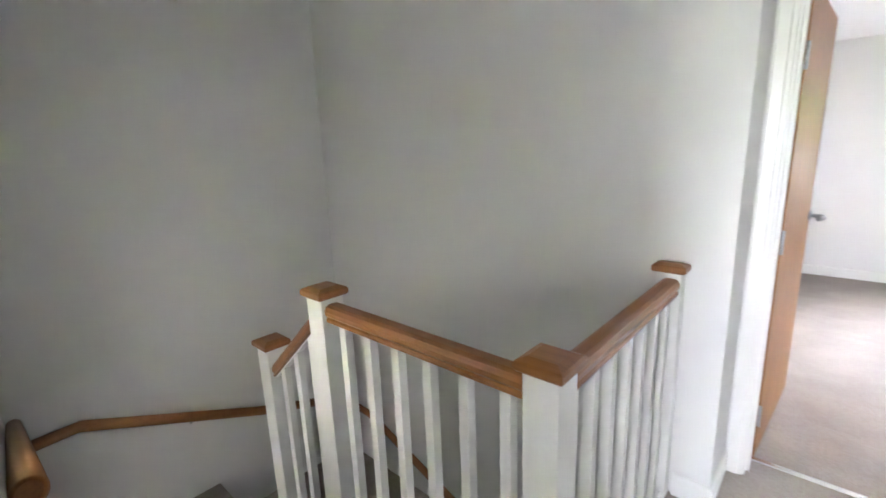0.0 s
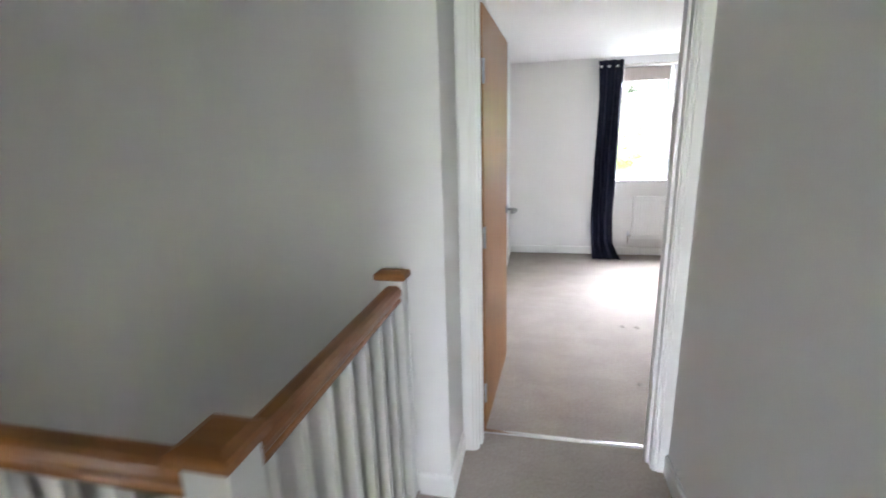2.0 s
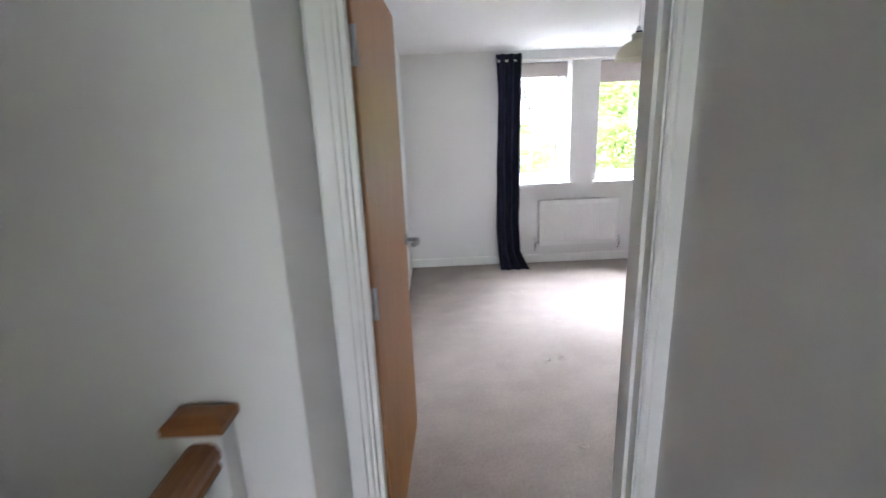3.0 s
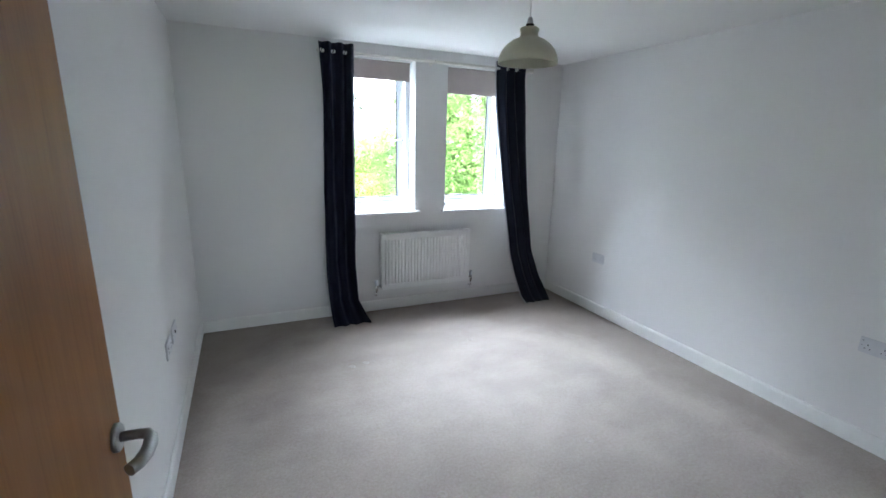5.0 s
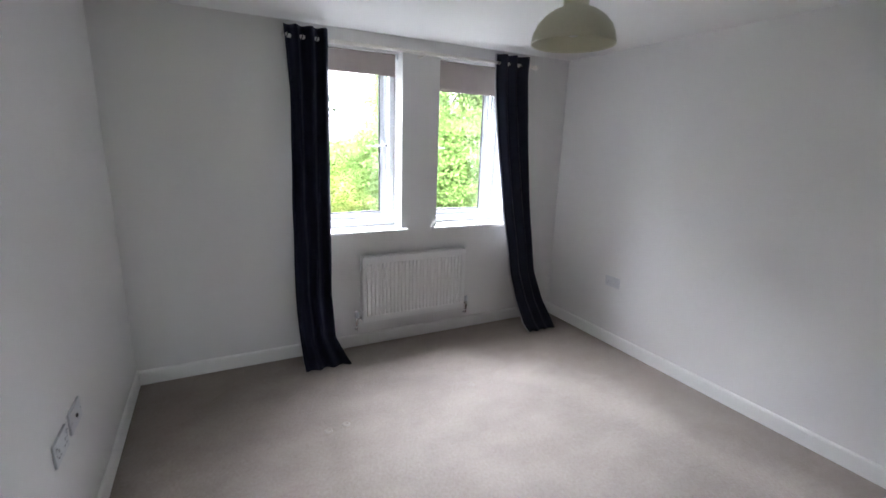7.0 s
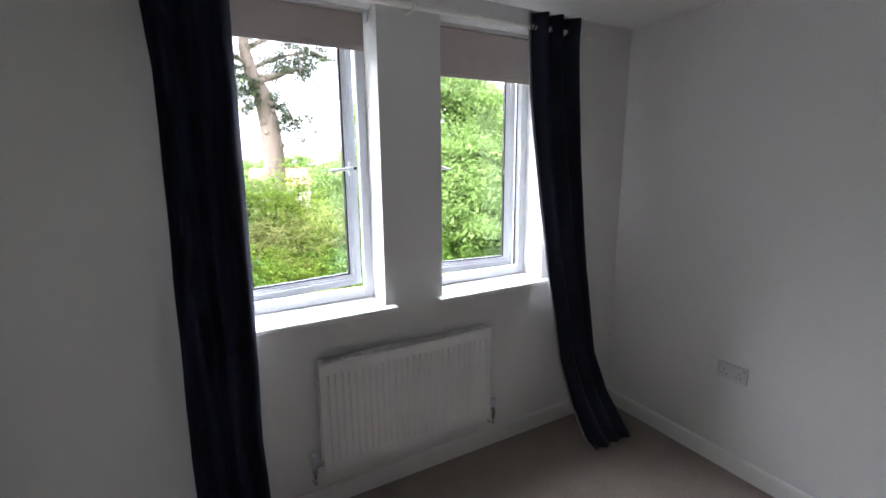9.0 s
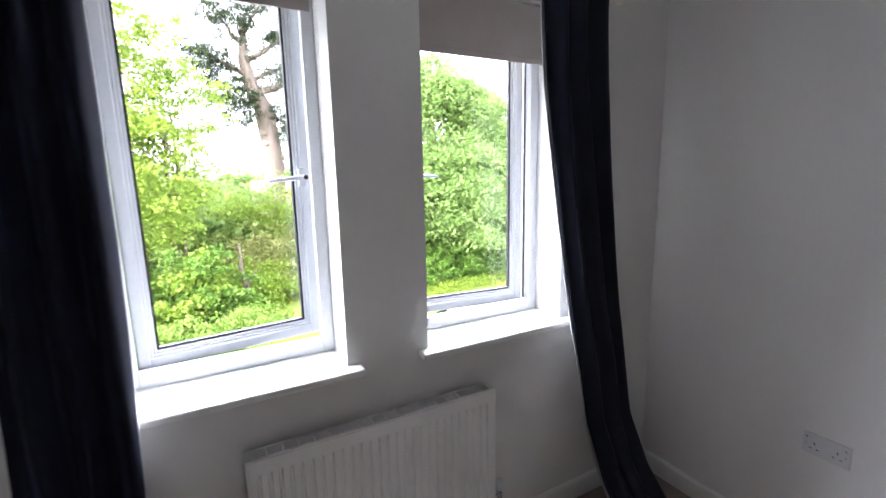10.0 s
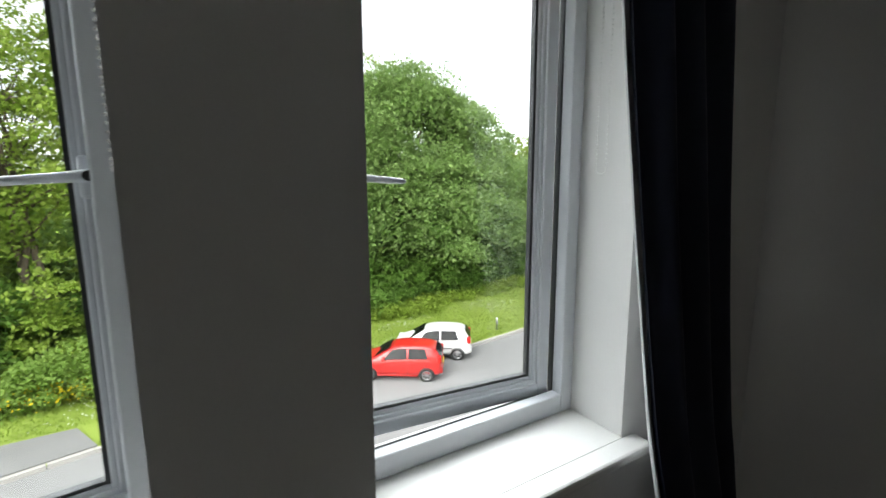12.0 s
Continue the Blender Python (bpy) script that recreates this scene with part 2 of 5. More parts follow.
# ---- mesh helpers ----
def add_box(bm, lo, hi, bevel=0.0, m=None):
    """A box between two corners, with its edges rounded by bevel."""
    centre = [(a + b) / 2 for a, b in zip(lo, hi)]
    size = [b - a for a, b in zip(lo, hi)]
    tmp = bmesh.new()
    bmesh.ops.create_cube(tmp, size=1.0, matrix=Matrix.Translation(centre) @ Matrix.Diagonal((*size, 1)))
    if bevel:
        bmesh.ops.bevel(tmp, geom=tmp.edges[:], offset=bevel, segments=2, profile=0.5, affect="EDGES")
    if m is not None:
        bmesh.ops.transform(tmp, matrix=m, verts=tmp.verts)
    join(bm, tmp)
    return bm


def join(bm, tmp):
    index = {v: bm.verts.new(v.co) for v in tmp.verts}
    for f in tmp.faces:
        g = bm.faces.new([index[v] for v in f.verts])
        g.smooth = f.smooth
    tmp.free()


def box(lo, hi, bevel=0.0):
    return add_box(bmesh.new(), lo, hi, bevel)


def boxes(*pairs):
    bm = bmesh.new()
    for lo, hi in pairs:
        add_box(bm, lo, hi)
    return bm


def add_tube(bm, points, radii, sides=12, caps=True):
    """A round tube through points, with a radius for each."""
    points = [Vector(p) for p in points]
    if not isinstance(radii, (list, tuple)):
        radii = [radii] * len(points)
    rings, side = [], None
    for i, p in enumerate(points):
        ahead = (points[min(i + 1, len(points) - 1)] - points[max(i - 1, 0)]).normalized()
        if side is None:
            side = ahead.orthogonal().normalized()
        side = (side - ahead * side.dot(ahead)).normalized()
        up = ahead.cross(side)
        rings.append([bm.verts.new(p + radii[i] * (math.cos(a) * side + math.sin(a) * up)) for a in [2 * math.pi * k / sides for k in range(sides)]])
    for a, b in zip(rings, rings[1:]):
        for k in range(sides):
            f = bm.faces.new((a[k], a[(k + 1) % sides], b[(k + 1) % sides], b[k]))
            f.smooth = True
    if caps:
        bm.faces.new(rings[0][::-1]), bm.faces.new(rings[-1])
    return bm


def tube(points, radii, sides=12):
    return add_tube(bmesh.new(), points, radii, sides)


def lathe(profile, sides=40, centre=(0, 0, 0)):
    """A turned shape about z from (radius, z) pairs."""
    bm = bmesh.new()
    rings = []
    for r, z in profile:
        rings.append([bm.verts.new((centre[0] + r * math.cos(2 * math.pi * k / sides), centre[1] + r * math.sin(2 * math.pi * k / sides), centre[2] + z)) for k in range(sides)])
    for a, b in zip(rings, rings[1:]):
        for k in range(sides):
            f = bm.faces.new((a[k], a[(k + 1) % sides], b[(k + 1) % sides], b[k]))
            f.smooth = True
    return bm


def extrude_profile(profile, start, end, across, up):
    """A moulding: a closed (across, up) profile drawn from start to end."""
    bm = bmesh.new()
    across, up = Vector(across), Vector(up)
    rings = [[bm.verts.new(Vector(p) + a * across + b * up) for a, b in profile] for p in (start, end)]
    n = len(profile)
    for k in range(n):
        bm.faces.new((rings[0][k], rings[0][(k + 1) % n], rings[1][(k + 1) % n], rings[1][k]))
    bm.faces.new(rings[0][::-1]), bm.faces.new(rings[1])
    bmesh.ops.recalc_face_normals(bm, faces=bm.faces[:])
    return bm


def linked(name, bm, mat):
    me = bpy.data.meshes.new(name)
    bmesh.ops.recalc_face_normals(bm, faces=bm.faces[:])
    bm.to_mesh(me)
    bm.free()
    me.materials.append(mat)
    return new(name, me)


def part(name, bm, mat, parent, label=""):
    ob = linked(name, bm, mat)
    ob.parent = parent
    return tagged(ob, label)


def structure(name, bm, mat, label, category):
    return tagged(linked(name, bm, mat), label, category, kind="structure")


def thing(name, m, label, category, group="", kind=""):
    ob = new(name)
    ob.empty_display_size = 0.1
    ob.matrix_world = m
    return tagged(ob, label, category, group, kind)


# ---- the building ----
CEIL = 2.33
WX0, WX1 = 0.0, 3.40            # bedroom side walls
WY0, WY1 = 2.49, 6.25           # bedroom door wall and window wall
WIN = ((1.19, 1.835), (2.14, 2.782))
SILL_Z, HEAD_Z = 0.935, 2.235
DOOR_X0, DOOR_X1, DOOR_H = 0.10, 0.875, 2.02
LAND_E = 0.94                   # landing side wall
STAIR_W, STAIR_N, STAIR_S = -2.47, 2.055, 0.219
GROUND = -5.2

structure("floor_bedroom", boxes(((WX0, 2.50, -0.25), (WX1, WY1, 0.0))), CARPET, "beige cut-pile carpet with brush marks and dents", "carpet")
structure("floor_landing", boxes(((-0.16, -4.1, -0.25), (LAND_E, 2.50, 0.0)), ((-1.04, STAIR_S, -0.25), (-0.16, 1.06, 0.0))), LANDING_CARPET, "beige carpet on the stair landing", "carpet")
structure("ceiling", boxes(((WX0, 2.50, CEIL), (WX1, WY1, CEIL + 0.2)), ((STAIR_W, -4.1, CEIL + 0.12), (LAND_E, 2.37, CEIL + 0.2))), CEILING, "flat white painted ceiling", "ceiling")

# window wall, pierced by two openings
columns = ((-0.3, WIN[0][0]), (WIN[0][1], WIN[1][0]), (WIN[1][1], 3.7))
bm = boxes(*[((a, WY1, 0), (b, WY1 + 0.32, CEIL + 0.2)) for a, b in columns])
for a, b in WIN:
    add_box(bm, (a, WY1, 0), (b, WY1 + 0.32, SILL_Z - 0.025))
    add_box(bm, (a, WY1, HEAD_Z), (b, WY1 + 0.32, CEIL + 0.2))
structure("wall_north", bm, WALL, "off-white painted wall with two window openings", "wall")
structure("wall_west", boxes(((-0.3, 2.49, 0), (WX0, WY1, CEIL + 0.2))), WALL, "off-white painted bedroom side wall", "wall")
structure("wall_east", boxes(((WX1, 2.2, 0), (3.7, WY1, CEIL + 0.2))), WALL, "off-white painted bedroom side wall", "wall")
structure("wall_door", boxes(((WX0 - 0.3, 2.37, 0), (DOOR_X0 - 0.03, 2.49, CEIL + 0.2)), ((DOOR_X1 + 0.03, 2.37, 0), (WX1, 2.49, CEIL + 0.2)),
                             ((DOOR_X0 - 0.03, 2.37, DOOR_H + 0.03), (DOOR_X1 + 0.03, 2.49, CEIL + 0.2))), WALL, "off-white partition wall round the bedroom door", "wall")
structure("wall_landing_east", boxes(((LAND_E, -4.1, 0), (LAND_E + 0.12, 2.37, CEIL + 0.2))), WALL, "off-white painted landing wall", "wall")
structure("wall_stair_north", boxes(((STAIR_W - 0.2, STAIR_N, -3.0), (0.02, 2.37, CEIL + 0.2))), WALL, "off-white painted wall above the stairwell", "wall")
structure("wall_stair_west", boxes(((STAIR_W - 0.2, -0.1, -3.0), (STAIR_W, STAIR_N, CEIL + 0.2))), WALL, "off-white painted wall at the turn of the stairs", "wall")
bm = box((-0.075, -4.1, -3.0), (0.045, STAIR_S, CEIL + 0.2))
corner = [e for e in bm.edges if all(abs(v.co.x - 0.045) < 1e-4 and abs(v.co.y - STAIR_S) < 1e-4 for v in e.verts)]
bmesh.ops.bevel(bm, geom=corner, offset=0.012, segments=3, profile=0.5, affect="EDGES")
structure("wall_stair_south", bm, WALL, "off-white painted wall beside the stairs", "wall")
structure("wall_stair_side", boxes(((STAIR_W, 0.045, -3.0), (-1.78, STAIR_S, CEIL + 0.2)), ((-1.50, 0.045, -3.0), (-1.35, STAIR_S, CEIL + 0.2)), ((-1.78, 0.045, -3.0), (-1.50, STAIR_S, -0.15)), ((-1.78, 0.045, 0.05), (-1.50, STAIR_S, CEIL + 0.2)), ((-0.95, 0.045, -3.0), (-0.075, STAIR_S, CEIL + 0.2)),
                                   ((-1.35, 0.045, -3.0), (-0.95, STAIR_S, 0.93)), ((-1.35, 0.045, 1.23), (-0.95, STAIR_S, CEIL + 0.2))), WALL, "off-white painted wall along the stairs with two openings added for light", "wall")
# unseen panes, added to pass soft daylight onto the stair walls
structure("stair_light_pane_low", boxes(((-1.779, 0.15, -0.149), (-1.501, 0.154, 0.049))), FROST, "small unseen diffusing pane added low to light the stairwell", "window")
structure("stair_light_pane", boxes(((-1.349, 0.15, 0.931), (-0.951, 0.154, 1.229))), FROST, "small unseen diffusing pane added to light the stairs", "window")
# out-of-view end wall; its opening is added to let light in
structure("wall_landing_south", boxes(((0.045, -4.2, 0), (0.14, -4.1, CEIL + 0.2)), ((0.84, -4.2, 0), (LAND_E, -4.1, CEIL + 0.2)),
                                      ((0.14, -4.2, 0), (0.84, -4.1, 0.9)), ((0.14, -4.2, 2.1), (0.84, -4.1, CEIL + 0.2))), WALL, "off-white unseen end wall of the landing with an opening added for light", "wall")
# the storeys below, unseen; closed round the stairwell to keep daylight from leaking in
structure("wall_lower", boxes(((-0.3, WY1 + 0.02, GROUND - 0.2), (3.7, WY1 + 0.32, 0)), ((3.4, -4.2, GROUND - 0.2), (3.7, WY1 + 0.02, 0)),
                              ((STAIR_W - 0.2, -4.2, GROUND - 0.2), (3.4, -4.1, -0.001)), ((-0.3, 2.371, GROUND - 0.2), (0.0, WY1 + 0.02, -0.001)),
                              ((STAIR_W - 0.2, -4.1, GROUND - 0.2), (STAIR_W, 2.37, -3.0)), ((STAIR_W, 2.2, GROUND - 0.2), (-0.3, 2.37, -3.0)), ((STAIR_W, -4.1, -3.2), (3.4, WY1, -3.0))), BRICK, "plain outer walls of the lower storeys", "wall")

# unseen slab, added to stop sky light leaking in from above
structure("roof", boxes(((STAIR_W - 0.2, -4.2, CEIL + 0.202), (3.7, WY1 + 0.32, CEIL + 0.35))), BRICK, "plain unseen slab added over the rooms to keep sky light out", "roof")
# out of view; closes the space beside the landing against leaking daylight
structure("wall_light_stop", boxes(((LAND_E + 0.12, -4.2, -0.25), (3.7, -4.1, CEIL + 0.2)), ((WX1, -4.1, 0.0), (3.7, 2.2, CEIL + 0.2)), ((LAND_E, -4.1, -0.25), (WX1, 2.49, -0.002))), WALL, "plain unseen walls and floor added beside the landing to keep daylight out", "wall")

# skirting boards
SKIRT = [(0, 0), (0.015, 0), (0.015, 0.083), (0.012, 0.093), (0.006, 0.098), (0, 0.098)]


def skirting(x0, y0, x1, y1, across):
    return extrude_profile(SKIRT, (x0, y0, 0.0), (x1, y1, 0.0), across, (0, 0, 1))


for x0, y0, x1, y1, across in ((WX0, WY1, WX1, WY1, (0, -1, 0)), (WX0, 2.56, WX0, WY1 - 0.015, (1, 0, 0)), (WX1, 2.49, WX1, WY1 - 0.015, (-1, 0, 0)),
                               (0.96, 2.49, WX1 - 0.015, 2.49, (0, 1, 0)), (LAND_E, -4.1, LAND_E, 2.345, (-1, 0, 0)), (-0.115, STAIR_N, 0.02, STAIR_N, (0, -1, 0)),
                               (0.02, 2.04, 0.02, 2.348, (1, 0, 0)), (0.045, -4.1, 0.045, STAIR_S - 0.012, (1, 0, 0)), (-1.0, STAIR_S, 0.03, STAIR_S, (0, 1, 0))):
    structure("baseboard", skirting(x0, y0, x1, y1, across), GLOSS, "white painted skirting board", "skirting")

# door lining, stops and architraves
structure("door_lining", boxes(((DOOR_X0 - 0.03, 2.362, 0), (DOOR_X0, 2.498, DOOR_H)), ((DOOR_X1, 2.362, 0), (DOOR_X1 + 0.03, 2.498, DOOR_H)),
                               ((DOOR_X0 - 0.03, 2.362, DOOR_H), (DOOR_X1 + 0.03, 2.498, DOOR_H + 0.03))), GLOSS, "white painted door lining", "door frame")
structure("door_stop", boxes(((DOOR_X0, 2.40, 0), (DOOR_X0 + 0.012, 2.445, DOOR_H)), ((DOOR_X1 - 0.012, 2.40, 0), (DOOR_X1, 2.445, DOOR_H)),
                             ((DOOR_X0 + 0.012, 2.40, DOOR_H - 0.012), (DOOR_X1 - 0.012, 2.445, DOOR_H))), GLOSS, "white painted door stop", "door frame")
ARCH = [(0, 0), (0.062, 0), (0.062, 0.014), (0.058, 0.018), (0.022, 0.016), (0.017, 0.012), (0.006, 0.011), (0, 0.007)]
for face_y, out in ((2.362, -1), (2.498, 1)):
    structure("architrave", extrude_profile(ARCH, (DOOR_X0 - 0.008, face_y, 0), (DOOR_X0 - 0.008, face_y, DOOR_H + 0.008), (-1, 0, 0), (0, out, 0)), GLOSS, "white moulded door architrave", "architrave")
    structure("architrave", extrude_profile(ARCH, (DOOR_X1 + 0.006, face_y, 0), (DOOR_X1 + 0.006, face_y, DOOR_H + 0.008), (1, 0, 0), (0, out, 0)), GLOSS, "white moulded door architrave", "architrave")
    structure("architrave", extrude_profile(ARCH, (DOOR_X0 - 0.066, face_y, DOOR_H + 0.010), (DOOR_X1 + 0.064, face_y, DOOR_H + 0.010), (0, 0, 1), (0, out, 0)), GLOSS, "white moulded door architrave", "architrave")
structure("threshold_strip", extrude_profile([(-0.016, 0), (0.016, 0), (0.012, 0.004), (0, 0.006), (-0.012, 0.004)], (DOOR_X0, 2.505, 0.001), (DOOR_X1, 2.505, 0.001), (0, 1, 0), (0, 0, 1)), CHROME, "bright metal carpet bar across the doorway", "threshold")

# ---- the bedroom door, standing open into the room ----
door = thing("door_1", pose(0.115, 2.503, 0.008, 0, 0, 86.8), "oak veneer flush door standing wide open", "door", kind="structure")
# in its own space the leaf runs along +x from the hinge, its landing face at -y
part("leaf", box((0.002, 0.0, 0.0), (0.838, 0.044, 2.005), 0.0015), OAK_Z, door)
part("edge_lipping", box((-0.003, 0.0015, 0.001), (0.0015, 0.0425, 2.004)), OAK_EDGE, door, "darker oak edge lipping")
for z in (0.22, 1.02, 1.74):
    hinge = part("hinge", box((-0.0055, 0.008, z - 0.05), (-0.0035, 0.040, z + 0.05)), STEEL, door, "steel butt hinge")
    part("knuckle", tube([(-0.009, -0.003, z - 0.05), (-0.009, -0.003, z + 0.05)], 0.0065, 12), STEEL, hinge)
    for dz in (-0.03, 0.0, 0.03):
        part("screw", tube([(-0.0075, 0.024, z + dz), (-0.005, 0.024, z + dz)], 0.004, 8), STEEL, hinge)
for face, out in ((0.0, -1), (0.044, 1)):
    handle = part("door_handle", lathe([(0.0, 0.0), (0.026, 0.0), (0.026, 0.007), (0.024, 0.009), (0.0, 0.009)], 32), STEEL, door, "satin metal lever handle")
    handle.location, handle.rotation_euler = (0.803, face, 1.026), (radians(90 if out < 0 else -90), 0, 0)
    s = -1 if out < 0 else 1
    part("lever", tube([(0, 0, 0.008), (0, 0, 0.036), (-0.004, 0.0, 0.052), (-0.016, s * 0.001, 0.060), (-0.035, s * 0.002, 0.063), (-0.06, s * 0.003, 0.062), (-0.082, s * 0.003, 0.056), (-0.098, s * 0.003, 0.046)],
                       [0.0095, 0.0095, 0.0105, 0.0115, 0.012, 0.012, 0.0115, 0.011], 16), STEEL, handle)
part("latch_plate", box((0.8385, 0.010, 0.97), (0.8400, 0.034, 1.05)), STEEL, door)

# ---- windows ----
FR_Y0, FR_Y1 = 6.41, 6.48


def ring_boxes(bm, x0, x1, z0, z1, y0, y1, w, bevel=0.004, foot=0.0):
    """Four bars round an opening; the bottom one is taller by foot."""
    add_box(bm, (x0, y0, z0), (x0 + w, y1, z1), bevel)
    add_box(bm, (x1 - w, y0, z0), (x1, y1, z1), bevel)
    add_box(bm, (x0 + w - 0.001, y0, z0), (x1 - w + 0.001, y1, z0 + w + foot), bevel)
    add_box(bm, (x0 + w - 0.001, y0, z1 - w), (x1 - w + 0.001, y1, z1), bevel)
    return bm


def window(name, x0, x1, hinge_left, angle, slid, label):
    z0, z1 = SILL_Z, HEAD_Z
    win = thing(name, pose(0, 0, 0), label, "window", kind="structure")
    # the outer frame has a rebate on its weather side; the open sash has slid along its stays
    bm = ring_boxes(bmesh.new(), x0, x1, z0, z1, FR_Y0, FR_Y0 + 0.034, 0.042, 0.004, 0.010)
    ring_boxes(bm, x0, x1, z0, z1, FR_Y0 + 0.033, FR_Y1, 0.024, 0.002, 0.006)
    frame_part = part("window_frame", bm, UPVC, win, "white plastic outer frame")
    # first ring blackens the rebate, so the open gap's darkness is in the colour
    bm = ring_boxes(bmesh.new(), x0 + 0.0245, x1 - 0.0245, z0 + 0.0305, z1 - 0.0245, FR_Y0 + 0.038, FR_Y1 - 0.006, 0.005, 0.0)
    part("weather_seal", ring_boxes(bm, x0 + 0.028, x1 - 0.028, z0 + 0.036, z1 - 0.028, FR_Y0 + 0.0335, FR_Y0 + 0.0385, 0.013, 0.0), GASKET, frame_part, "black rubber weather seal, with a blackened rebate for the dark gap")
    w, h = (x1 - x0) - 2 * 0.030, (z1 - z0) - 0.042 - 0.030
    hx = x0 + 0.030 + slid if hinge_left else x1 - 0.030 - slid
    # the sash in its own space: x from the hinge, z from its foot, room face at y = 0; a sloped bead steps down to the glass
    bm = ring_boxes(bmesh.new(), 0, w, 0, h, 0, 0.042, 0.034, 0.004)
    ring_boxes(bm, 0.030, w - 0.030, 0.030, h - 0.030, 0.006, 0.040, 0.014, 0.004)
    ring_boxes(bm, 0.042, w - 0.042, 0.042, h - 0.042, 0.011, 0.039, 0.013, 0.004)
    if not hinge_left:
        bmesh.ops.transform(bm, matrix=Matrix.Translation((-w, 0, 0)), verts=bm.verts)
    sash = part("sash", bm, UPVC, win, "white plastic sash standing ajar")
    sash.location, sash.rotation_euler = (hx, FR_Y0 + 0.040, z0 + 0.042), (0, 0, radians(angle))
    off = 0 if hinge_left else -w
    part("gasket", ring_boxes(bmesh.new(), off + 0.052, off + w - 0.052, 0.052, h - 0.052, 0.0145, 0.0385, 0.010, 0.0), GASKET, sash, "black rubber glazing gasket")
    pane = part("pane", box((off + 0.048, 0.018, 0.048), (off + w - 0.048, 0.036, h - 0.048)), GLASS, sash, "double-glazed clear pane")
    pane.visible_shadow = False
    # friction stay along the foot of the sash
    s = 1 if hinge_left else -1
    part("friction_stay", boxes(((min(s * 0.05, s * 0.30), 0.020, -0.006), (max(s * 0.05, s * 0.30), 0.036, -0.002))), STEEL, sash, "steel friction stay")
    # espagnolette handle, turned level
    side = w - 0.034 if hinge_left else -w + 0.034
    zc = 1.565 - z0 - 0.042
    part("handle_base", box((side - 0.013, -0.016, zc - 0.035), (side + 0.013, 0.001, zc + 0.032), 0.006), UPVC, sash)
    toward = -1 if hinge_left else 1
    bm = tube([(side, -0.012, zc), (side, -0.045, zc)], 0.010, 14)
    add_tube(bm, [(side + toward * d, -0.047 + 0.004 * math.sin(d * 20), zc - 0.08 * d) for d in (-0.012, 0.0, 0.03, 0.06, 0.09, 0.118, 0.125)], [0.007, 0.010, 0.0085, 0.0075, 0.007, 0.006, 0.003], 12)
    grip = part("window_handle", bm, UPVC, sash, "white plastic lever handle turned open")
    part("key_button", tube([(side, -0.0555, zc), (side, -0.0585, zc)], 0.008, 14), SLOT, grip, "black lock button")
    # board on the inside
    sill = part("window_sill", box((x0 - 0.045, WY1 - 0.058, z0 - 0.025), (x1 + 0.045, WY1 - 0.001, z0), 0.007), GLOSS, win, "white gloss window board")
    part("sill_inner", box((x0 + 0.001, WY1 - 0.003, z0 - 0.0245), (x1 - 0.001, FR_Y0 + 0.06, z0 - 0.0005)), GLOSS, sill)
    return win


window("window_1", *WIN[0], True, 7.0, 0.012, "white plastic casement window standing ajar")
window("window_2", *WIN[1], False, -6.0, 0.022, "white plastic casement window standing ajar")


def blind(x0, x1, z_bottom):
    b = thing("roller_blind", pose((x0 + x1) / 2, WY1 + 0.095, HEAD_Z - 0.03), "taupe fabric roller blind drawn a little way down", "blind", "blinds in the windows")
    half = (x1 - x0) / 2 - 0.012
    part("tube", tube([(-half + 0.015, 0, 0), (half - 0.015, 0, 0)], 0.016, 20), BLIND, b)
    for s in (-1, 1):
        part("bracket", box((s * half - 0.004, -0.02, -0.02), (s * half + 0.004, 0.02, 0.028), 0.003), UPVC, b)
    drop = HEAD_Z - 0.03 - z_bottom
    part("cloth", box((-half + 0.018, -0.0175, -drop), (half - 0.018, -0.0160, 0.0)), BLIND, b)
    part("bottom_bar", box((-half + 0.018, -0.0195, -drop - 0.004), (half - 0.018, -0.0145, -drop + 0.020), 0.002), BLIND, b)
    part("head_rail", box((-half, -0.024, 0.018), (half, 0.022, 0.028), 0.002), GLOSS, b, "white head rail")
    bm = bmesh.new()
    drop_c = 0.62
    for i in range(56):
        for dx in (0.0, 0.028):
            bmesh.ops.create_icosphere(bm, subdivisions=1, radius=0.0022, matrix=Matrix.Translation((half + 0.003, -0.016 + dx, 0.0 - i * drop_c / 56)))
    for k in range(8):
        a = math.pi * k / 7
        bmesh.ops.create_icosphere(bm, subdivisions=1, radius=0.0022, matrix=Matrix.Translation((half + 0.003, -0.002 - 0.014 * math.cos(a), -drop_c - 0.014 * math.sin(a))))
    part("bead_chain", bm, STRING, b, "white looped bead chain")
    return b


blind(*WIN[0], 2.068)
blind(*WIN[1], 1.995)

# ---- curtains and pole ----
pole = thing("curtain_pole", pose(1.98, 6.165, 2.222), "cream curtain pole on wall brackets", "curtain pole")
part("rod", tube([(-0.94, 0, 0), (0.96, 0, 0)], 0.013, 20), POLE, pole)
for x, s in ((-0.94, -1), (0.96, 1)):
    ob = part("finial", lathe([(0.0, -0.004), (0.013, -0.004), (0.014, 0.004), (0.009, 0.009), (0.018, 0.018), (0.022, 0.030), (0.018, 0.043), (0.008, 0.050), (0, 0.051)], 24), POLE, pole)
    ob.location, ob.rotation_euler = (x, 0, 0), (0, radians(90 * s), 0)
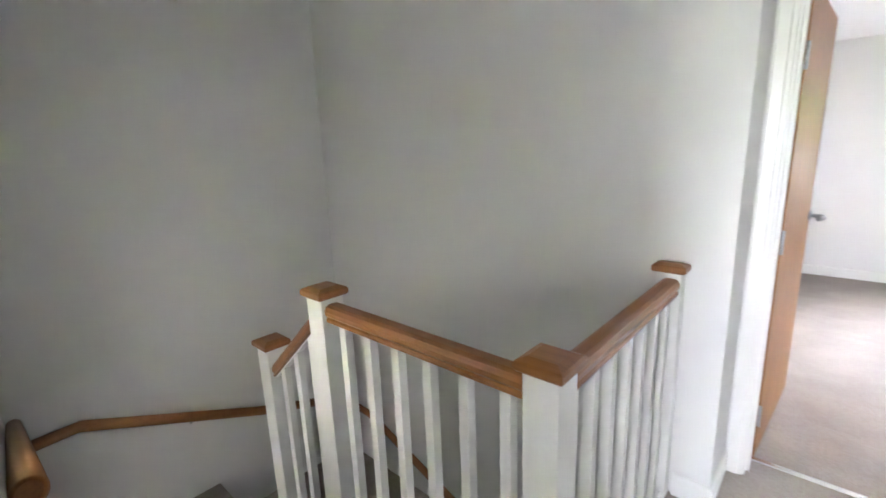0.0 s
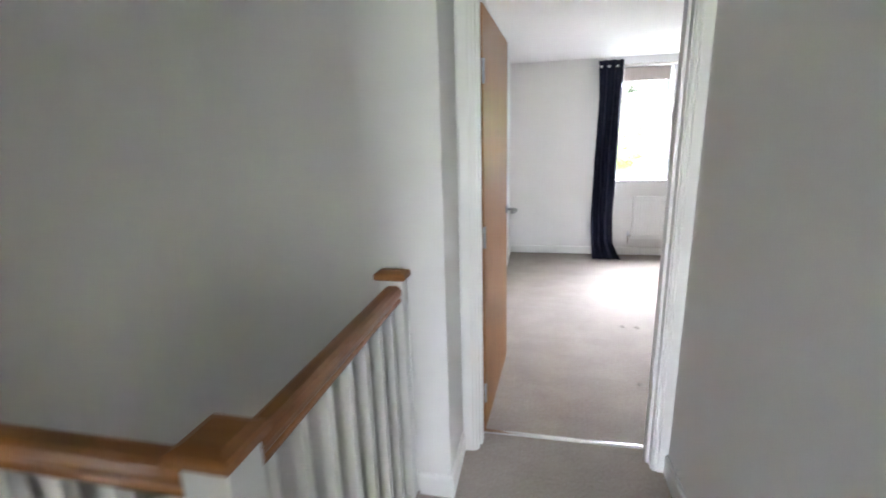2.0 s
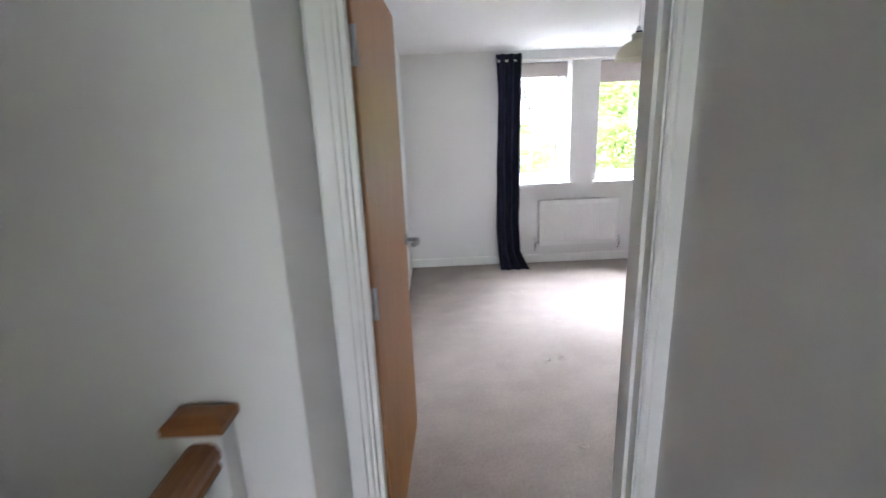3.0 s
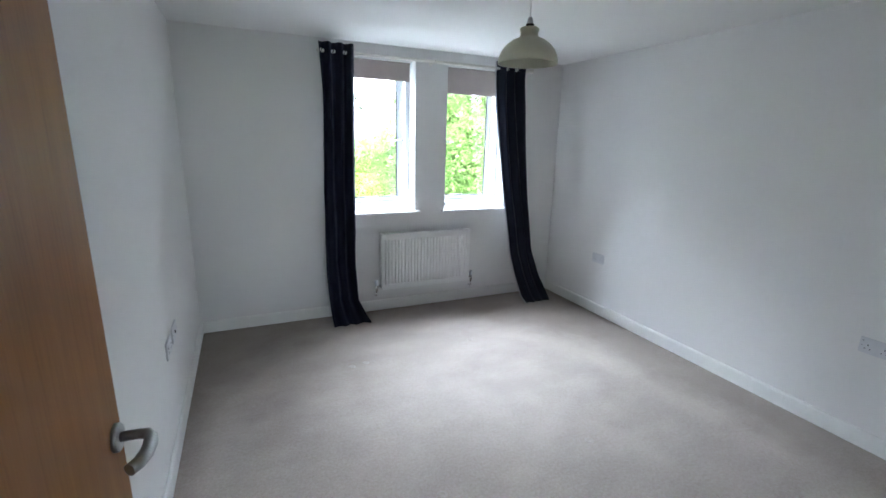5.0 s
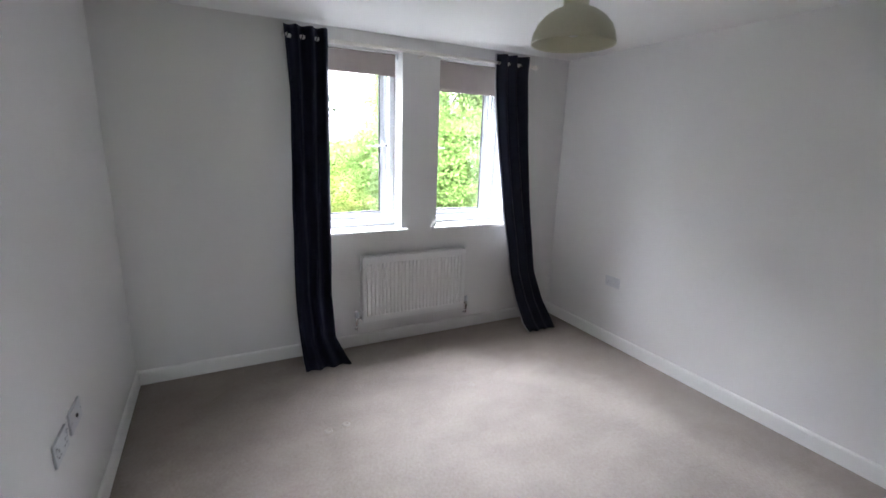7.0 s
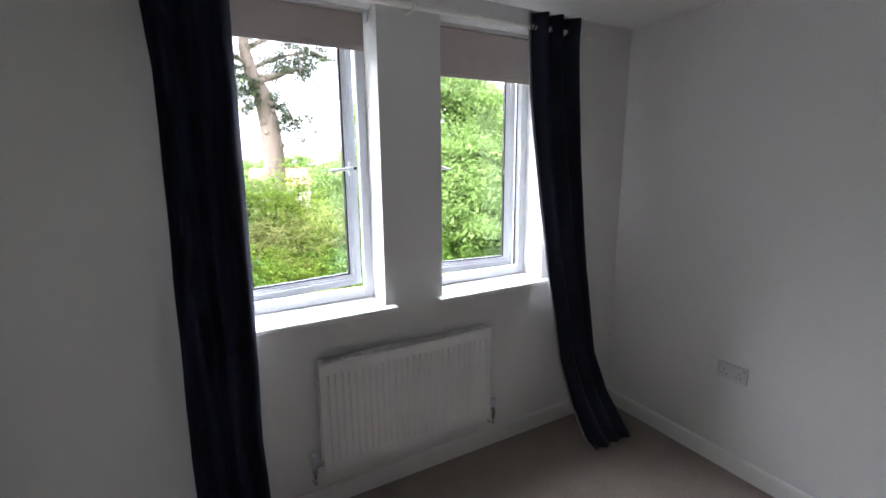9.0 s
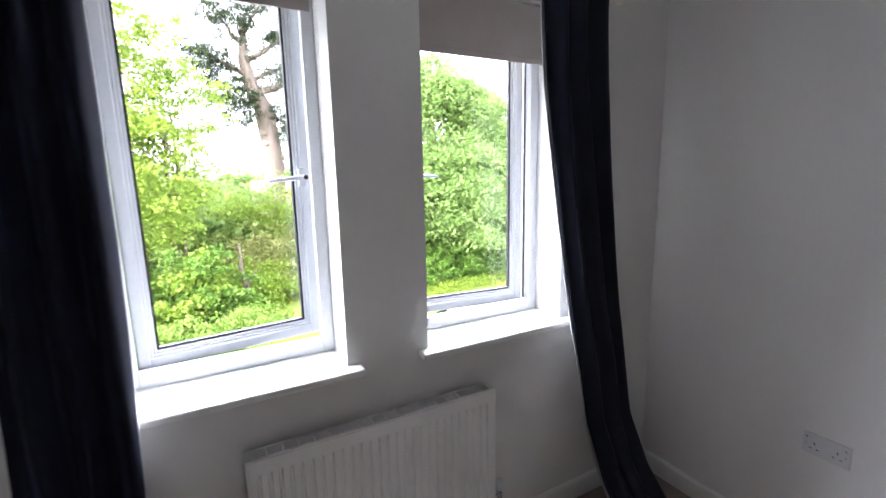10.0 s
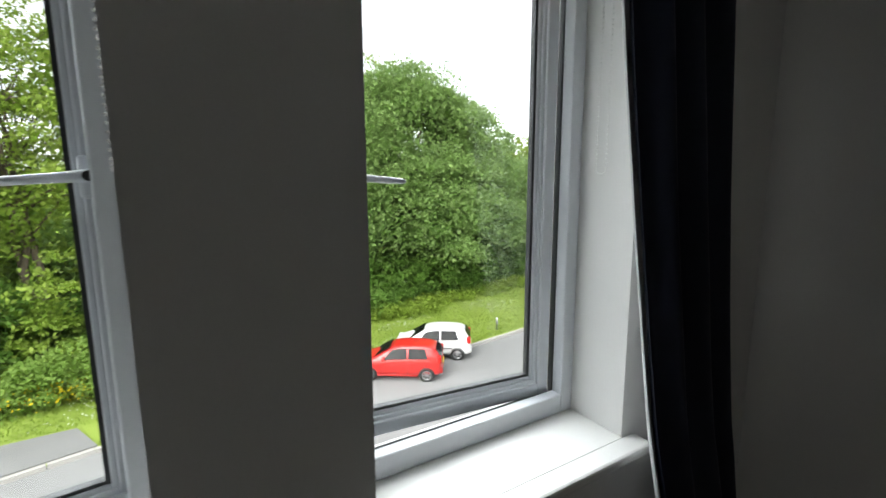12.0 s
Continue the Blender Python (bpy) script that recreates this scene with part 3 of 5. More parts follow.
for x in (-0.90, -0.01, 0.93):
    bracket = part("bracket", tube([(x, 0.0, -0.012), (x, 0.045, -0.016), (x, 0.083, -0.010)], [0.006, 0.006, 0.007], 10), POLE, pole)
    part("bracket_plate", tube([(x, 0.080, -0.010), (x, 0.0845, -0.010)], 0.018, 20), POLE, bracket)
    part("bracket_cup", tube([(x - 0.008, 0, 0), (x + 0.008, 0, 0)], 0.0165, 16), POLE, bracket)


def curtain_sheet(edges, folds, offset, seed, lap=0.0):
    """edges: rows (z, left x, right x, y, depth of the folds). Pleats run down it; it is one closed sheet, 4 mm thick."""
    rnd = random.Random(seed)
    phases = [rnd.uniform(-0.5, 0.5) for _ in range(folds + 1)]
    nu, nv = folds * 16, 70
    zs = [e[0] for e in edges][::-1]
    bm = bmesh.new()
    sheets = []
    for side in (0.0, 0.004):
        grid = []
        for j in range(nv + 1):
            v = j / nv
            z = edges[0][0] + (edges[-1][0] - edges[0][0]) * v
            x0, x1, y, d = [float(np.interp(z, zs, [e[k] for e in edges][::-1])) for k in (1, 2, 3, 4)]
            row = []
            for i in range(nu + 1):
                u = i / nu
                k = u * folds
                bend = phases[int(k)] * (1 - (k % 1)) + phases[min(int(k) + 1, folds)] * (k % 1)
                wave = math.sin(2 * math.pi * (k + 0.20 * bend * math.sin(3.0 * v + k) + 0.12 * math.sin(5 * v + 2 * bend)))
                x = x0 + (x1 - x0) * (u + 0.012 * math.sin(7 * v + 6 * u) * v) + 0.006 * noise.noise((k, 3 * z, seed)) - lap * max(0.0, 1 - 10 * u)
                row.append(bm.verts.new((x, y + offset + side + d * wave * (0.8 + 0.35 * bend) + 0.012 * v * noise.noise((1.7 * k, 2.2 * z, seed + 9.0)), z)))
            grid.append(row)
        sheets.append(grid)
    front, rear = sheets
    for j in range(nv):
        for i in range(nu):
            for g in (front, rear):
                bm.faces.new((g[j][i], g[j][i + 1], g[j + 1][i + 1], g[j + 1][i])).smooth = True
    for j in range(nv):
        for i in (0, nu):
            bm.faces.new((front[j][i], front[j + 1][i], rear[j + 1][i], rear[j][i]))
    for i in range(nu):
        for j in (0, nv):
            bm.faces.new((front[j][i], front[j][i + 1], rear[j][i + 1], rear[j][i]))
    return bm


def curtain(edges, folds, seed, label, lap=0.0):
    c = thing("curtain", pose(0, 0, 0), label, "curtain", "pair of curtains")
    part("cloth", curtain_sheet(edges, folds, 0.0, seed), CURTAIN, c)
    part("lining", curtain_sheet(edges, folds, 0.012, seed, lap), LINING, c, "pale lining behind the cloth")
    z, x0, x1 = edges[0][0], edges[0][1], edges[0][2]
    for k in range(folds * 2):
        x = x0 + (x1 - x0) * (k + 0.5) / (folds * 2)
        bm = bmesh.new()
        ring = [(x + 0.006 * math.sin(a) * (-1) ** k, 6.165 + 0.0195 * math.cos(a), 2.222 + 0.0195 * math.sin(a)) for a in [2 * math.pi * n / 20 for n in range(21)]]
        part("eyelet", add_tube(bm, ring, 0.003, 8, False), SLOT, c, "dark metal eyelet")
    return c


curtain([(2.285, 1.000, 1.272, 6.140, 0.034), (2.15, 1.008, 1.272, 6.142, 0.034), (1.9, 1.025, 1.272, 6.146, 0.032), (1.2, 1.01, 1.265, 6.150, 0.034), (0.5, 0.995, 1.245, 6.13, 0.034), (0.2, 1.0, 1.25, 6.07, 0.034),
         (0.06, 1.005, 1.31, 6.00, 0.026), (0.006, 1.015, 1.34, 5.97, 0.018)], 3, 3, "long navy-black eyelet curtain gathered at the window's edge")
curtain([(2.285, 2.572, 2.890, 6.140, 0.030), (2.15, 2.580, 2.892, 6.142, 0.032), (1.9, 2.611, 2.925, 6.152, 0.030), (1.5, 2.668, 2.957, 6.140, 0.028), (1.0, 2.737, 3.0, 6.12, 0.026), (0.5, 2.80, 3.055, 6.08, 0.026), (0.25, 2.845, 3.12, 6.03, 0.022),
         (0.06, 2.875, 3.185, 5.94, 0.014), (0.006, 2.91, 3.19, 5.895, 0.008)], 3, 11, "long navy-black eyelet curtain swept to the corner", 0.007)

# ---- radiator ----
rad = thing("radiator", pose(1.942, 6.178, 0.214), "white double-panel radiator under the windows", "radiator")
RW, RH = 0.895, 0.518


def radiator_panel(y0, y1):
    """A pressed steel panel with upright flutes."""
    bm = bmesh.new()
    n = 27
    pitch = (RW - 0.04) / n
    xs = [(-RW / 2, 0.0), (-RW / 2 + 0.006, -0.003)]
    for k in range(n):
        c = -RW / 2 + 0.02 + (k + 0.5) * pitch
        xs += [(c - 0.42 * pitch, -0.003), (c - 0.26 * pitch, 0.005), (c - 0.10 * pitch, 0.005), (c + 0.06 * pitch, -0.003)]
    xs += [(RW / 2 - 0.006, -0.003), (RW / 2, 0.0)]
    rows = [(0.0, 0.0), (0.004, 0.0), (0.045, 0.0), (0.055, 1.0), (RH - 0.055, 1.0), (RH - 0.045, 0.0), (RH - 0.004, 0.0), (RH, 0.0)]
    grid = [[bm.verts.new((x, y0 + (-0.003 + (d + 0.003) * k if abs(x) < RW / 2 - 0.01 else d), z)) for x, d in xs] for z, k in rows]
    for a, b in zip(grid, grid[1:]):
        for i in range(len(xs) - 1):
            bm.faces.new((a[i], a[i + 1], b[i + 1], b[i]))
    add_box(bm, (-RW / 2 + 0.002, y0 + 0.006, 0.0), (RW / 2 - 0.002, y1, RH - 0.05), 0.003)
    return bm


part("front_panel", radiator_panel(0.0, 0.016), ENAMEL, rad)
part("rear_panel", box((-RW / 2, 0.052, 0.0), (RW / 2, 0.058, RH), 0.001), ENAMEL, rad)
for s in (-1, 1):
    part("side_cover", box((s * (RW / 2 + 0.001) - 0.002, -0.002, 0.012), (s * (RW / 2 + 0.001) + 0.002, 0.060, RH + 0.004), 0.0015), ENAMEL, rad)
bm = bmesh.new()
for y, w in ((0.003, 0.005), (0.0205, 0.001), (0.0365, 0.001), (0.0545, 0.005)):
    add_box(bm, (-RW / 2 + 0.002, y - w, RH), (RW / 2 - 0.002, y + w, RH + 0.006))
for s in (-1, 1):
    add_box(bm, (s * (RW / 2 - 0.012) - 0.010, -0.002, RH + 0.0005), (s * (RW / 2 - 0.012) + 0.010, 0.0595, RH + 0.0065))
for k in range(19):
    x = -RW / 2 + 0.01 + k * (RW - 0.02) / 18
    add_box(bm, (x - 0.002, -0.001, RH + 0.001), (x + 0.002, 0.0585, RH + 0.007))
part("top_grille", bm, ENAMEL, rad)
# near-black fins and plate put the radiator's inner shade into the colour
part("convector", boxes(*[((-RW / 2 + 0.02 + k * 0.02, 0.018, 0.03), (-RW / 2 + 0.021 + k * 0.02, 0.044, RH - 0.02)) for k in range(43)], ((-RW / 2 + 0.01, 0.0175, RH - 0.045), (RW / 2 - 0.01, 0.051, RH - 0.022))), SLOT, rad, "convector fins and a plate, coloured dark for the shade inside")
for s in (-1, 1):
    valve = part("valve", tube([(s * 0.452, 0.03, 0.035), (s * 0.49, 0.03, 0.035)], [0.010, 0.013], 14), CHROME, rad, "chrome radiator valve")
    part("valve_body", tube([(s * 0.49, 0.03, -0.03), (s * 0.49, 0.03, 0.0), (s * 0.49, 0.03, 0.02), (s * 0.49, 0.03, 0.045)], [0.008, 0.013, 0.013, 0.011], 14), CHROME, valve)
    part("valve_cap", lathe([(0, 0.0), (0.016, 0.0), (0.017, 0.008), (0.015, 0.040), (0.012, 0.046), (0, 0.047)], 20, (s * 0.49, 0.03, 0.045)), UPVC, valve, "white plastic valve cap")
    part("pipe", tube([(s * 0.49, 0.03, -0.03), (s * 0.49, 0.03, -0.055), (s * 0.49, 0.045, -0.068), (s * 0.49, 0.0745, -0.07)], 0.0075, 10), CHROME, valve)

# ---- pendant lamp ----
lamp = thing("pendant_lamp", pose(1.653, 4.28, CEIL), "cream metal dome pendant on a cord", "pendant lamp")
part("ceiling_rose", lathe([(0.0, 0.0), (0.045, 0.0), (0.044, -0.012), (0.03, -0.022), (0.008, -0.026), (0, -0.026)], 32), GLOSS, lamp)
part("cord", tube([(0, 0, -0.02), (0, 0, -0.215)], 0.0032, 8), STRING, lamp)
part("lamp_holder", lathe([(0.0, -0.185), (0.010, -0.185), (0.014, -0.20), (0.016, -0.215), (0.017, -0.245), (0, -0.245)], 24), UPVC, lamp).location.z = -0.017
part("holder_collar", lathe([(0.0175, -0.214), (0.0185, -0.214), (0.0185, -0.224), (0.0175, -0.224)], 24), SLOT, lamp, "dark collar").location.z = -0.017
outer = [(0.018, -0.228), (0.046, -0.229), (0.051, -0.234), (0.052, -0.245), (0.047, -0.250), (0.047, -0.268), (0.056, -0.276), (0.085, -0.288), (0.115, -0.308), (0.140, -0.335), (0.154, -0.365), (0.160, -0.393), (0.1605, -0.400)]
outer = [(max(0.018, 0.86 * r), -0.400 + 0.9 * (z + 0.400)) for r, z in outer]
inner = [(r - 0.003, z - 0.002) for r, z in outer[::-1]]
part("shade", lathe(outer + [(0.1365, -0.401)] + inner[1:], 56), SHADE, lamp)
part("bulb", lathe([(0.0, -0.245), (0.012, -0.246), (0.014, -0.27), (0.024, -0.295), (0.029, -0.32), (0.024, -0.345), (0.012, -0.357), (0, -0.36)], 24), BULB, lamp).location.z = -0.017


# ---- sockets ----
def wall_plate(name, m, width, height, label, outlets=0, button=False):
    """A plate in its own space: face towards -y, wall at y = 0."""
    p = thing(name, m, label, "socket" if outlets else "wall plate", "wall plates")
    part("plate", box((-width / 2, -0.009, -height / 2), (width / 2, 0.0, height / 2), 0.003), PLASTIC, p)
    for k in range(outlets):
        cx = (k - (outlets - 1) / 2) * 0.07
        bm = bmesh.new()
        add_box(bm, (cx - 0.002, -0.0100, 0.000), (cx + 0.002, -0.0085, 0.009))
        add_box(bm, (cx - 0.0145, -0.0100, -0.018), (cx - 0.0075, -0.0085, -0.014))
        add_box(bm, (cx + 0.0075, -0.0100, -0.018), (cx + 0.0145, -0.0085, -0.014))
        part("pin_slot", bm, SLOT, p, "dark pin slots")
        sx = cx + (0.024 if k else -0.024) * (1 if outlets > 1 else 0)
        switch = part("switch", box((sx - 0.0055, -0.0125, 0.012), (sx + 0.0055, -0.0085, 0.030), 0.0015), PLASTIC, p)
        part("switch_mark", box((sx - 0.003, -0.0132, 0.025), (sx + 0.003, -0.0126, 0.028)), SLOT, switch)
    if button:
        part("aerial_jack", tube([(0, -0.010, 0.0), (0, -0.014, 0.0)], 0.008, 16), SLOT, p, "black aerial outlet")
    for s in (-1, 1):
        part("screw", tube([(s * width * 0.41, -0.0105, 0), (s * width * 0.41, -0.0085, 0)], 0.003, 10), STEEL, p)
    return p


EAST, WEST = lambda y, z: pose(WX1, y, z, 0, 0, -90), lambda y, z: pose(WX0, y, z, 0, 0, 90)
wall_plate("double_socket", EAST(5.49, 0.531), 0.146, 0.086, "white plastic double socket on the side wall", 2)
wall_plate("double_socket", EAST(3.44, 0.565), 0.146, 0.086, "white plastic double socket on the side wall", 2)
wall_plate("double_socket", WEST(4.815, 0.54), 0.146, 0.086, "white plastic double socket beside the aerial plate", 2)
wall_plate("aerial_plate", WEST(5.0, 0.545), 0.146, 0.086, "white aerial plate with a black outlet", 0, True)

# ---- stairs and balustrade ----
NEWELS = {"A": (-0.162, 1.065, 1.01), "B": (-1.04, 1.065, 1.01), "C": (-0.172, 2.022, 1.01), "D": (-1.50, 1.065, 0.69)}


def newel(x, y, top, foot, half_depth, label):
    n = thing("newel_post", pose(x, y, foot), label, "newel post", "newel posts")
    h = top - foot
    part("post", box((-0.045, -half_depth, 0), (0.045, half_depth if half_depth == 0.045 else 0.03, h - 0.03), 0.003), GLOSS, n)
    d0, d1 = -half_depth - 0.015, (half_depth + 0.015 if half_depth == 0.045 else 0.030)
    bm = bmesh.new()
    rings = []
    for z, s in ((h - 0.036, -0.006), (h - 0.030, 0.0), (h - 0.014, 0.0), (h - 0.008, -0.005), (h, -0.024)):
        a, b = 0.060 + s, s
        rings.append([bm.verts.new(c) for c in ((-a, d0 - b, z), (a, d0 - b, z), (a, d1 + b, z), (-a, d1 + b, z))])
    for r0, r1 in zip(rings, rings[1:]):
        for k in range(4):
            bm.faces.new((r0[k], r0[(k + 1) % 4], r1[(k + 1) % 4], r1[k]))
    bm.faces.new(rings[0][::-1]), bm.faces.new(rings[-1])
    part("cap", bm, OAK_X, n, "bevelled oak cap")
    return n


newel(*NEWELS["A"], -0.25, 0.045, "white square newel post with oak cap at the landing corner")
newel(*NEWELS["B"], -0.35, 0.045, "white square newel post with oak cap at the stair head")
newel(*NEWELS["C"], -0.25, 0.030, "white half newel with oak cap against the wall")
newel(*NEWELS["D"], -1.10, 0.045, "white square newel post with oak cap at the stair's turn")

RAIL = [(-0.030, 0.0), (0.030, 0.0), (0.030, 0.010), (0.026, 0.016), (0.033, 0.026), (0.034, 0.040), (0.027, 0.054), (0.014, 0.060), (-0.014, 0.060), (-0.027, 0.054), (-0.034, 0.040), (-0.033, 0.026), (-0.026, 0.016), (-0.030, 0.010)]


def balustrade(name, start, end, count, mat, across, base, label):
    """A moulded oak rail between two points (its underside), with square white spindles down to a base rail."""
    b = thing(name, pose(*start), label, "balustrade", "balustrades")
    d = Vector(end) - Vector(start)
    part("handrail", extrude_profile(RAIL, (0, 0, 0), d, across, (0, 0, 1)), mat, b, "moulded oak handrail")
    part("rail_fillet", extrude_profile([(-0.017, -0.008), (0.017, -0.008), (0.017, 0.0), (-0.017, 0.0)], (0, 0, -0.0005), d + Vector((0, 0, -0.0005)), across, (0, 0, 1)), GLOSS, b)
    low = Vector((0, 0, base))
    part("base_rail", extrude_profile([(-0.03, 0), (0.03, 0), (0.03, 0.022), (0.022, 0.03), (-0.022, 0.03), (-0.03, 0.022)], low, low + d, across, (0, 0, 1)), GLOSS, b)
    for k in range(count):
        c = d * ((k + 0.5) / count)
        part("spindle", box((c.x - 0.016, c.y - 0.016, base + 0.028 + c.z - 0.01), (c.x + 0.016, c.y + 0.016, c.z + 0.004), 0.002), GLOSS, b)
    return b


balustrade("balustrade", (-0.995, 1.065, 0.893), (-0.207, 1.065, 0.893), 6, OAK_X, (0, 1, 0), -0.89, "landing balustrade with oak rail and white spindles")
balustrade("balustrade", (-0.165, 1.110, 0.893), (-0.165, 1.992, 0.893), 7, OAK_Y, (1, 0, 0), -0.89, "landing balustrade with oak rail and white spindles")
balustrade("stair_balustrade", (-1.085, 1.065, 0.850), (-1.455, 1.065, 0.530), 3, OAK_X, (0, 1, 0), -1.0, "short raking balustrade with oak rail and white spindles")

# edge of the landing and strings
structure("landing_fascia", boxes(((-0.998, 1.062, -0.30), (-0.205, 1.085, -0.003)), ((-0.162, 1.11, -0.30), (-0.130, STAIR_N, -0.003))), GLOSS, "white painted edge of the landing floor", "fascia")
structure("stair_string", extrude_profile([(-0.05, -0.28), (0.05, -0.28), (0.05, 0.02), (-0.05, 0.02)][:4], (-1.085, 1.065, -0.16), (-1.455, 1.065, -0.48), (0, 0.3, 0), (0, 0, 1)), GLOSS, "white painted stair string", "stair string")
for k in range(2):
    structure("stair_step", boxes(((-1.04 - 0.23 * (k + 1), STAIR_S, -0.19 * (k + 1) - 0.19), (-1.04 - 0.23 * k, 1.04, -0.19 * (k + 1)))), LANDING_CARPET, "carpeted stair tread", "stair")
structure("stair_step", boxes(((STAIR_W, STAIR_S, -0.76), (-1.50, 1.06, -0.57))), LANDING_CARPET, "carpeted quarter landing", "stair")
structure("stair_step", boxes(((STAIR_W, 1.06, -1.14), (-1.50, STAIR_N, -0.86))), LANDING_CARPET, "carpeted winder tread", "stair")
for k in range(8):
    structure("stair_step", boxes(((-1.50 + 0.23 * k, 1.09, -1.14 - 0.19 * (k + 1)), (-1.50 + 0.23 * (k + 1), STAIR_N, -0.95 - 0.19 * (k + 1)))), LANDING_CARPET, "carpeted stair tread", "stair")

# handrails on the stair walls
wall_rail = thing("wall_handrail", pose(-2.42, 0.26, 0.17), "round oak handrail winding down the stair walls", "handrail")
part("south_rail", tube([(1.66, -0.013, 0.71), (1.64, -0.013, 0.70), (0.04, -0.010, 0.15), (0.02, -0.005, 0.02)], [0.02, 0.030, 0.028, 0.026], 16), OAK_X, wall_rail)
part("west_rail", tube([(0.0, 0.0, 0.0), (0.0, 0.21, 0.01), (0.0, 1.09, -0.35), (0.0, 1.72, -0.56)], 0.029, 16), OAK_Y, wall_rail)
part("north_rail", tube([(0.02, 1.74, -0.57), (0.32, 1.74, -0.58), (1.12, 1.74, -0.88), (2.0, 1.74, -1.22)], 0.024, 16), OAK_X, wall_rail)
for x, y, z in ((0.9, -0.045, 0.34), (-0.045, 0.7, -0.2), (0.7, 1.79, -0.73)):
    part("rail_bracket", tube([(x if x > 0 else 0, y if y > 0 and y < 1.7 else (-0.003 if y < 0 else 1.74), z), (x, y, z - 0.05)], 0.006, 8), STEEL, wall_rail)


# ---- outdoors ----
def kerb_y(x):
    """The line of the kerb along the road."""
    if x < 0:
        return 19.25 + 0.22 * max(x, -5.0) + 0.08 * min(0.0, x + 5.0)
    return 19.25 + 0.03 * x + 0.0035 * x * x if x < 14 else 20.356 + 0.13 * (x - 14)


rng = np.random.default_rng(7)
structure("ground", boxes(((-1500, -1500, GROUND - 0.9), (1500, 1500, GROUND - 0.30))), GRASS, "grass land reaching the horizon", "ground")
structure("road", boxes(((-70, WY1 + 0.6, GROUND - 0.30), (70, 34, GROUND - 0.11))), ASPHALT, "grey asphalt estate road", "road")


def sheet(xs, y_near, y_far, rows, height, rough=0.0):
    """A ground sheet between two lines, with a skirt along its near edge."""
    bm = bmesh.new()
    grid = []
    for k in range(rows + 1):
        v = (k / rows) ** 1.8
        grid.append([bm.verts.new((x, y_near(x) + (y_far(x) - y_near(x)) * v, height + (rough * noise.noise((0.5 * x, 0.5 * k, 1.0)) if k else 0))) for x in xs])
    low = [bm.verts.new((x, y_near(x), height - 0.3)) for x in xs]
    for a, b in zip([low] + grid, grid):
        for i in range(len(xs) - 1):
            bm.faces.new((a[i], a[i + 1], b[i + 1], b[i])).smooth = True
    return bm


XS = [-70 + 1.0 * k for k in range(141)]
structure("lawn", sheet(XS, lambda x: kerb_y(x) + 0.125, lambda x: 160.0, 40, GROUND, 0.03), GRASS, "mown grass verge with daisies", "lawn")
bm = bmesh.new()
edge = [(-30 + k, kerb_y(-30 + k) + 0.13) for k in range(30)] + [(-0.3, kerb_y(-0.3) + 0.13), (-0.9, 20.62), (-8.0, 20.45), (-30.0, 18.6)]
for level in (GROUND - 0.1, GROUND + 0.045):
    bm.faces.new([bm.verts.new((a, b, level)) for a, b in edge])
low, top = list(bm.verts)[:len(edge)], list(bm.verts)[len(edge):]
for k in range(len(edge)):
    bm.faces.new((low[k], low[(k + 1) % len(edge)], top[(k + 1) % len(edge)], top[k]))
structure("footpath", bm, PATHING, "asphalt footpath ending at the kerb", "footpath")

# kerb stones
kerb = tagged(new("kerb"), "pale concrete kerb along the road", "kerb", kind="structure")
stone = box((-0.455, -0.0625, -0.10), (0.455, 0.0625, 0.115), 0.012)
stone_mesh = bpy.data.meshes.new("kerb_stone")
stone.to_mesh(stone_mesh)
stone.free()
stone_mesh.materials.append(KERB)
x = -14.0
while x < 34:
    nx = x + 0.91
    ob = new("kerb_stone", stone_mesh)
    ob.matrix_world = pose(x + 0.455, (kerb_y(x) + kerb_y(nx)) / 2 + 0.0625, GROUND - 0.105, 0, 0, math.degrees(math.atan2(kerb_y(nx) - kerb_y(x), 0.91)))
    ob.parent = kerb
    x = nx


def leaf_cloud(name, centres, size, mat, parent=None, flat=0.42, aspect=0.66, droop=0.40, seed=1):
    """One mesh of many small leaves, each a folded four-cornered blade."""
    r = np.random.default_rng(seed)
    n = len(centres)
    turn = r.uniform(0, 2 * np.pi, n)
    tilt = r.normal(0, flat, n)
    along = np.stack([np.cos(turn) * np.cos(tilt), np.sin(turn) * np.cos(tilt), np.sin(tilt) - droop], 1)
    along /= np.linalg.norm(along, axis=1, keepdims=True)
    wild = r.normal(0, 0.45, (n, 3)) + (0, 0, 1.0)
    side = np.cross(along, wild)
    side /= np.linalg.norm(side, axis=1, keepdims=True) + 1e-9
    up = np.cross(side, along)
    s = (size * r.uniform(0.65, 1.35, n))[:, None]
    w = s * aspect / 2
    fold = 0.12 * s
    verts = np.stack([centres - along * s / 2, centres + side * w + up * fold, centres + along * s / 2 - up * 0.10 * s, centres - side * w + up * fold], 1).reshape(-1, 3)
    me = bpy.data.meshes.new(name)
    me.vertices.add(4 * n)
    me.vertices.foreach_set("co", verts.astype(np.float32).ravel())
    me.loops.add(4 * n)
    me.loops.foreach_set("vertex_index", np.arange(4 * n, dtype=np.int32))
    me.polygons.add(n)
    me.polygons.foreach_set("loop_start", np.arange(0, 4 * n, 4, dtype=np.int32))
    me.polygons.foreach_set("loop_total", np.full(n, 4, dtype=np.int32))
    me.update(calc_edges=True)
    me.materials.append(mat)
    ob = new(name, me)
    if parent is not None:
        ob.parent = parent
    return ob


